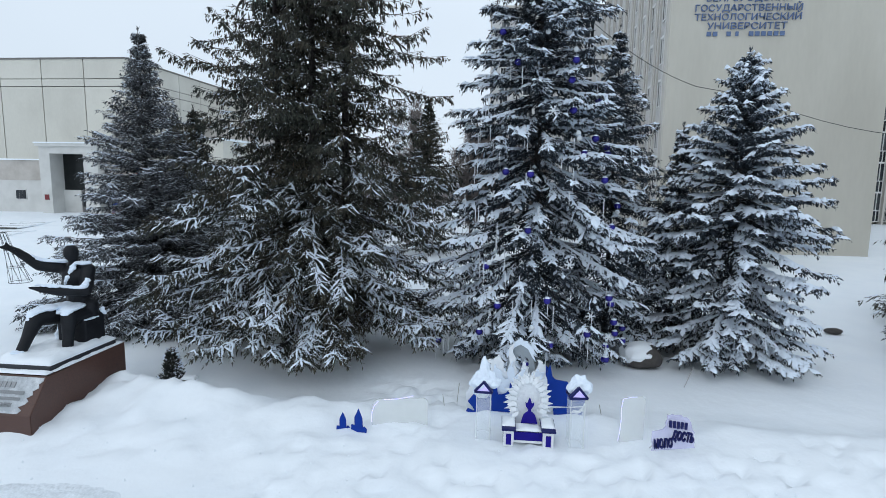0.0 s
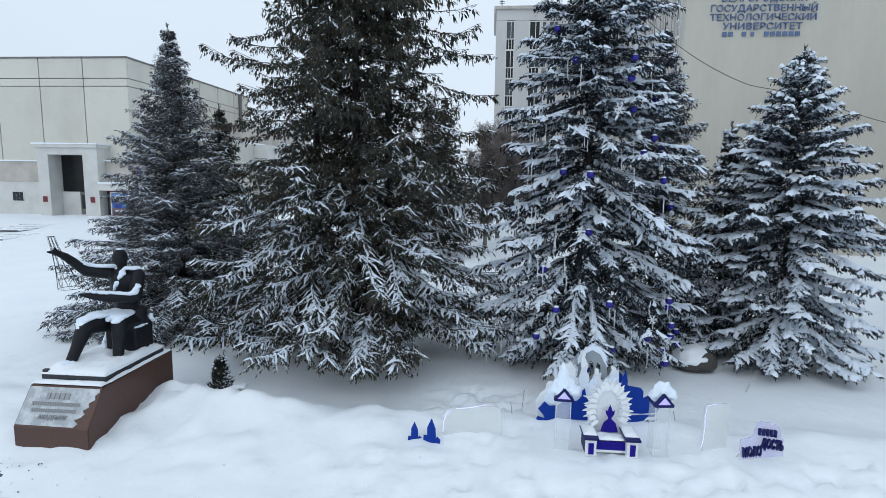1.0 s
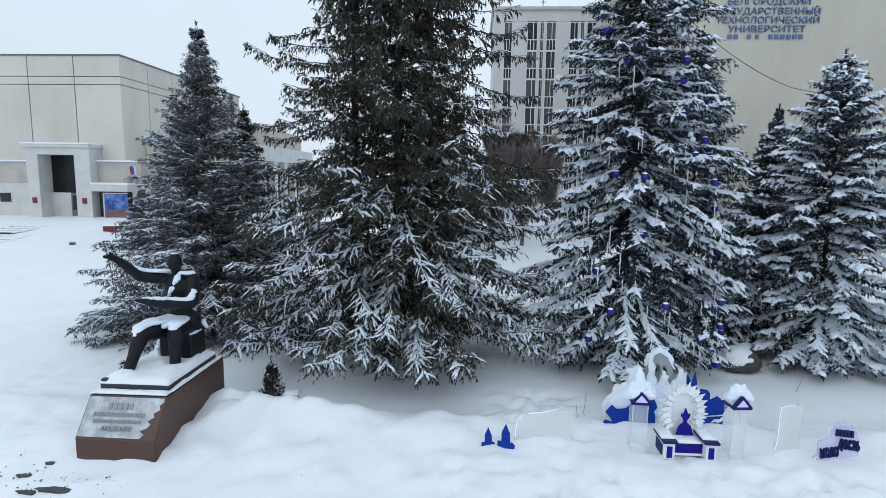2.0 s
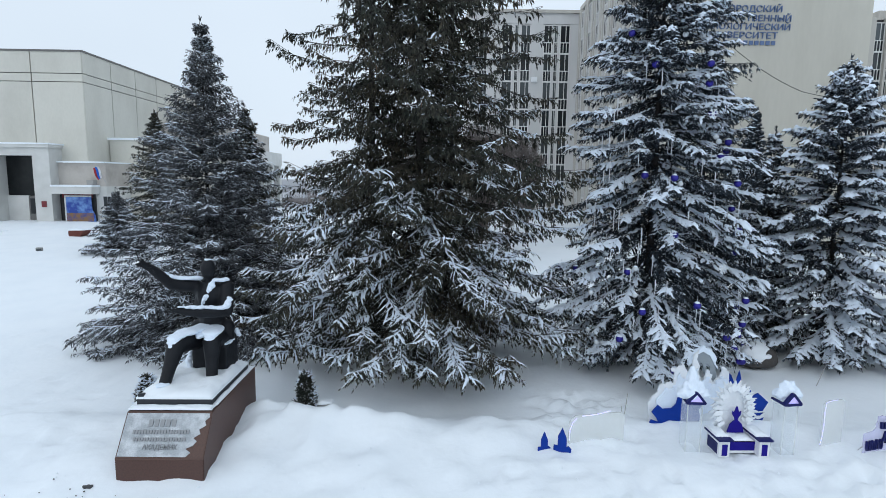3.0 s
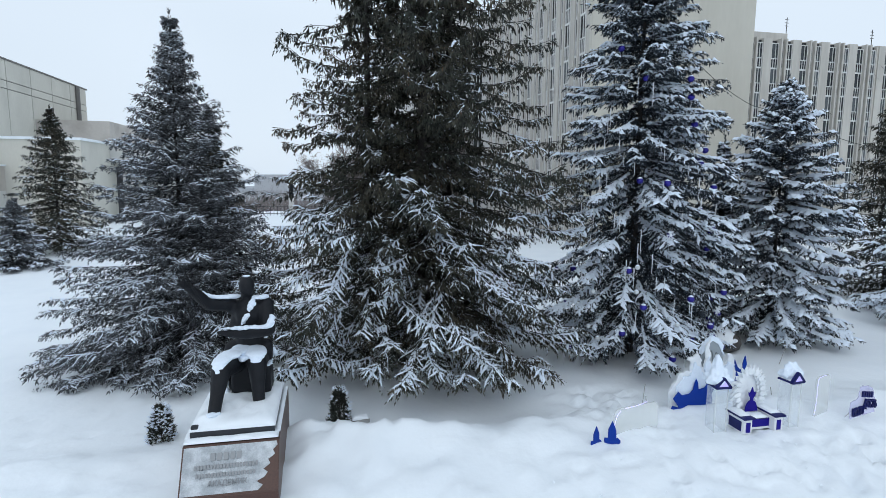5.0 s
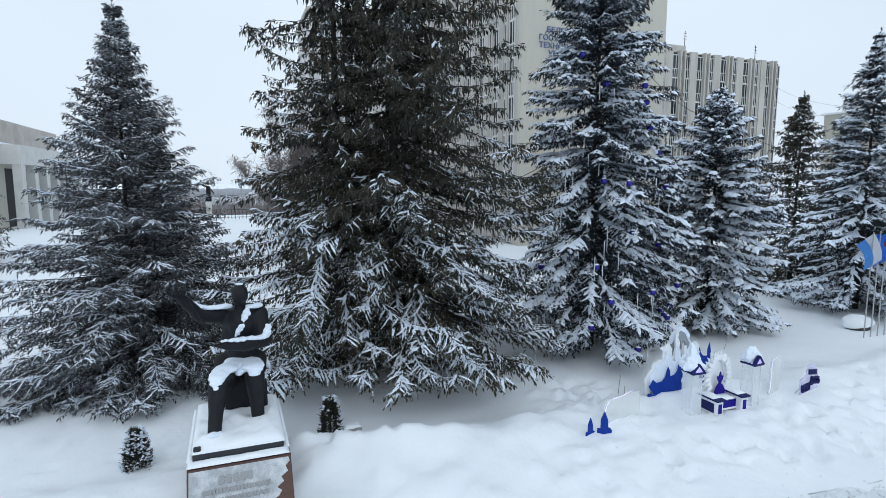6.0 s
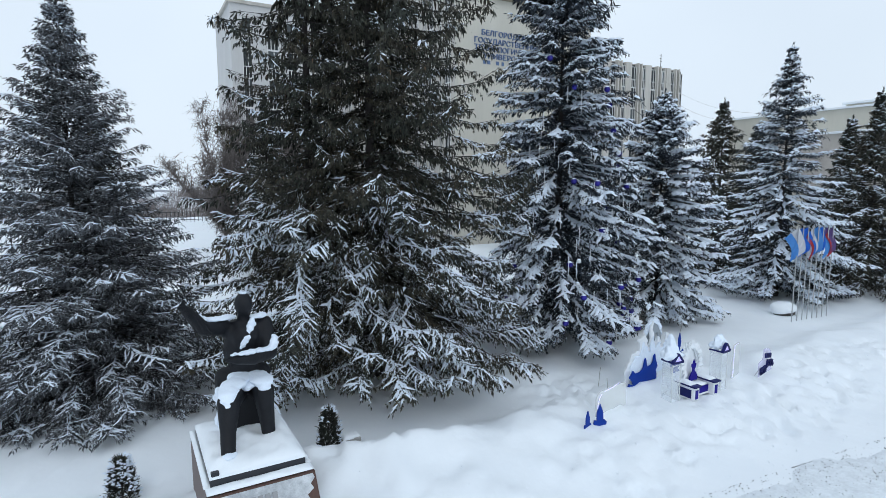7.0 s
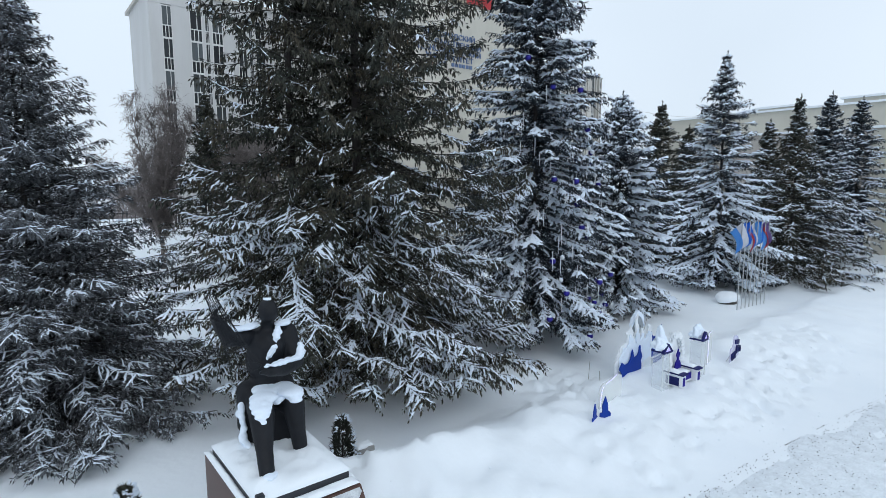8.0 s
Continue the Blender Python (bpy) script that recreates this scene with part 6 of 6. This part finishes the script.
# the lettered sign
word = stand("word_sign", 3.74, 11.0, "leaning navy letters on a white board in the snow", "sign", rz=8, z=0.05)
for text, size, width, m in (("МОЛО", 0.27, 0.38, pose(-0.20, 0, 0.08, 90, -4, 0)), ("ДОСТЬ", 0.27, 0.46, pose(0.18, -0.02, 0.24, 90, 9, 0))):
    for dx, dz in ((0, 0), (0.012, 0.004), (0.006, 0.014)):
        lettering(text, size, NAVY, word, Matrix.Translation((dx, 0.003 * dz / 0.004, dz)) @ m, 0.02, width=width)
for k in range(5):
    part("letter_bar", block(-0.10 + 0.082 * k, -0.05 + 0.082 * k, -0.02, 0.02, 0.54 - 0.012 * k, 0.68 - 0.012 * k), NAVY, word)
part("board", plate(jagged([(-0.42, 0.0), (-0.42, 0.42), (-0.16, 0.5), (-0.14, 0.78), (0.1, 0.8), (0.33, 0.7), (0.46, 0.40), (0.5, 0.06)], 0.02, 44, 4), 0.02, at=(0, 0.05, 0)), LILAC_FILM, word, "pale lilac backing")
part("stay", tube(bmesh.new(), [(-0.25, 0.06, 0.25), (-0.42, 0.16, 0.0)], 0.008, 6), STEEL, word)
# small things stuck in the snow nearby
for x, y, lean, h in ((-0.95, 13.2, 0.06, 0.55), (5.3, 15.2, 0.25, 0.6), (-1.2, 12.6, -0.05, 0.3), (2.6, 12.6, -0.08, 0.25)):
    o = part("stick", tube(bmesh.new(), [(x, y, float(ground_height(x, y)) - 0.1), (x + lean, y, float(ground_height(x, y)) + h)], 0.010, 5), CONCRETE, None)
    tagged(o, "thin bare stake stuck in the snow", "stake", "stakes")

# ---- baubles and tinsel on the festive spruce ----
ball_mesh = {}
for key, mat in (("blue", BALL_BLUE), ("white", BALL_WHITE)):
    b = bmesh.new()
    ball(b, (0, 0, 0), 1, 3)
    me = bpy.data.meshes.new("bauble")
    b.to_mesh(me)
    b.free()
    me.materials.append(mat)
    me.polygons.foreach_set("use_smooth", [True] * len(me.polygons))
    ball_mesh[key] = me
b = bmesh.new()
for v in ball(b, (0, 0, 0.35), (0.85, 0.85, 0.75), 2):
    v.co.z = max(v.co.z, 0.3)
CAP = bpy.data.meshes.new("snow_cap")
b.to_mesh(CAP)
b.free()
CAP.materials.append(BOUGH_SNOW)
CAP.polygons.foreach_set("use_smooth", [True] * len(CAP.polygons))
b = tube(bmesh.new(), [(0, 0, 0), (0, 0, 1)], [0.02, 0.05], 5)
THREAD = bpy.data.meshes.new("thread")
b.to_mesh(THREAD)
b.free()
THREAD.materials.append(TINSEL)


def bauble(x, y, z, r, key, label):
    o = new("bauble", ball_mesh[key])
    o.matrix_world = Matrix.Translation((x, y, z)) @ Matrix.Diagonal((r, r, r, 1))
    tagged(o, label, "bauble", "baubles on the spruce")
    shared("snow_cap", CAP, o, Matrix())
    shared("thread", THREAD, o, Matrix.Translation((0, 0, 1)) @ Matrix.Diagonal((1, 1, 1.5, 1)))
    return o


r = random.Random(5)
for k in range(64):
    z = 0.7 + 9.6 * ((k + 0.5) / 64) ** 1.7 * r.uniform(0.8, 1.1)
    a = math.radians(r.uniform(180, 360))
    reach = min(2.95, 3.7 * (1 - z / 16.5)) * r.uniform(0.86, 1.0)
    blue = k % 5 < 3
    bauble(1.15 + reach * math.cos(a), 17.4 + reach * math.sin(a), z - 0.15, 0.105 if blue else 0.075, "blue" if blue else "white", "glossy violet-blue bauble capped with snow" if blue else "small white bauble with a snow cap")
bauble(-1.75, 16.0, 0.68, 0.10, "blue", "glossy blue bauble hanging free below a garland")


def icicle(x, y, z, length):
    o = part("icicle", tube(bmesh.new(), [(0, 0, 0), (0, 0, -length)], [0.016, 0.008], 5), TINSEL, None)
    o.matrix_world = pose(x, y, z)
    return tagged(o, "thin hanging tinsel icicle", "ornament", "tinsel icicles")


for k in range(60):
    z = 0.9 + 8.2 * r.uniform(0, 1) ** 1.4
    a = math.radians(r.uniform(185, 355))
    reach = min(2.95, 3.7 * (1 - z / 16.5)) * r.uniform(0.88, 1.02)
    icicle(1.15 + reach * math.cos(a), 17.4 + reach * math.sin(a), z, r.uniform(0.35, 0.75))
for x, y, z in ((-1.95, 15.9, 0.9), (-1.6, 16.1, 0.8), (-2.3, 16.0, 1.2), (-1.85, 16.2, 0.5)):
    icicle(x, y, z, 0.5)


def star(x, y, z, r0):
    bm = bmesh.new()
    for k in range(6):
        a = math.pi * k / 6 * 2
        tube(bm, [(0, 0, 0), (r0 * math.cos(a), 0, r0 * math.sin(a))], [0.02, 0.012], 5)
        tube(bm, [(0.6 * r0 * math.cos(a), 0, 0.6 * r0 * math.sin(a)), (0.85 * r0 * math.cos(a + 0.4), 0, 0.85 * r0 * math.sin(a + 0.4))], 0.012, 5)
    o = part("snowflake", bm, BALL_WHITE, None)
    o.matrix_world = pose(x, y, z)
    return tagged(o, "white six-armed snowflake ornament", "ornament", "snowflakes")


for x, y, z in ((1.3, 14.3, 7.4), (2.6, 14.9, 1.9), (0.5, 14.45, 4.3), (1.9, 14.4, 3.4), (3.2, 15.3, 1.2), (-0.2, 14.8, 5.2)):
    star(x, y, z, 0.14)
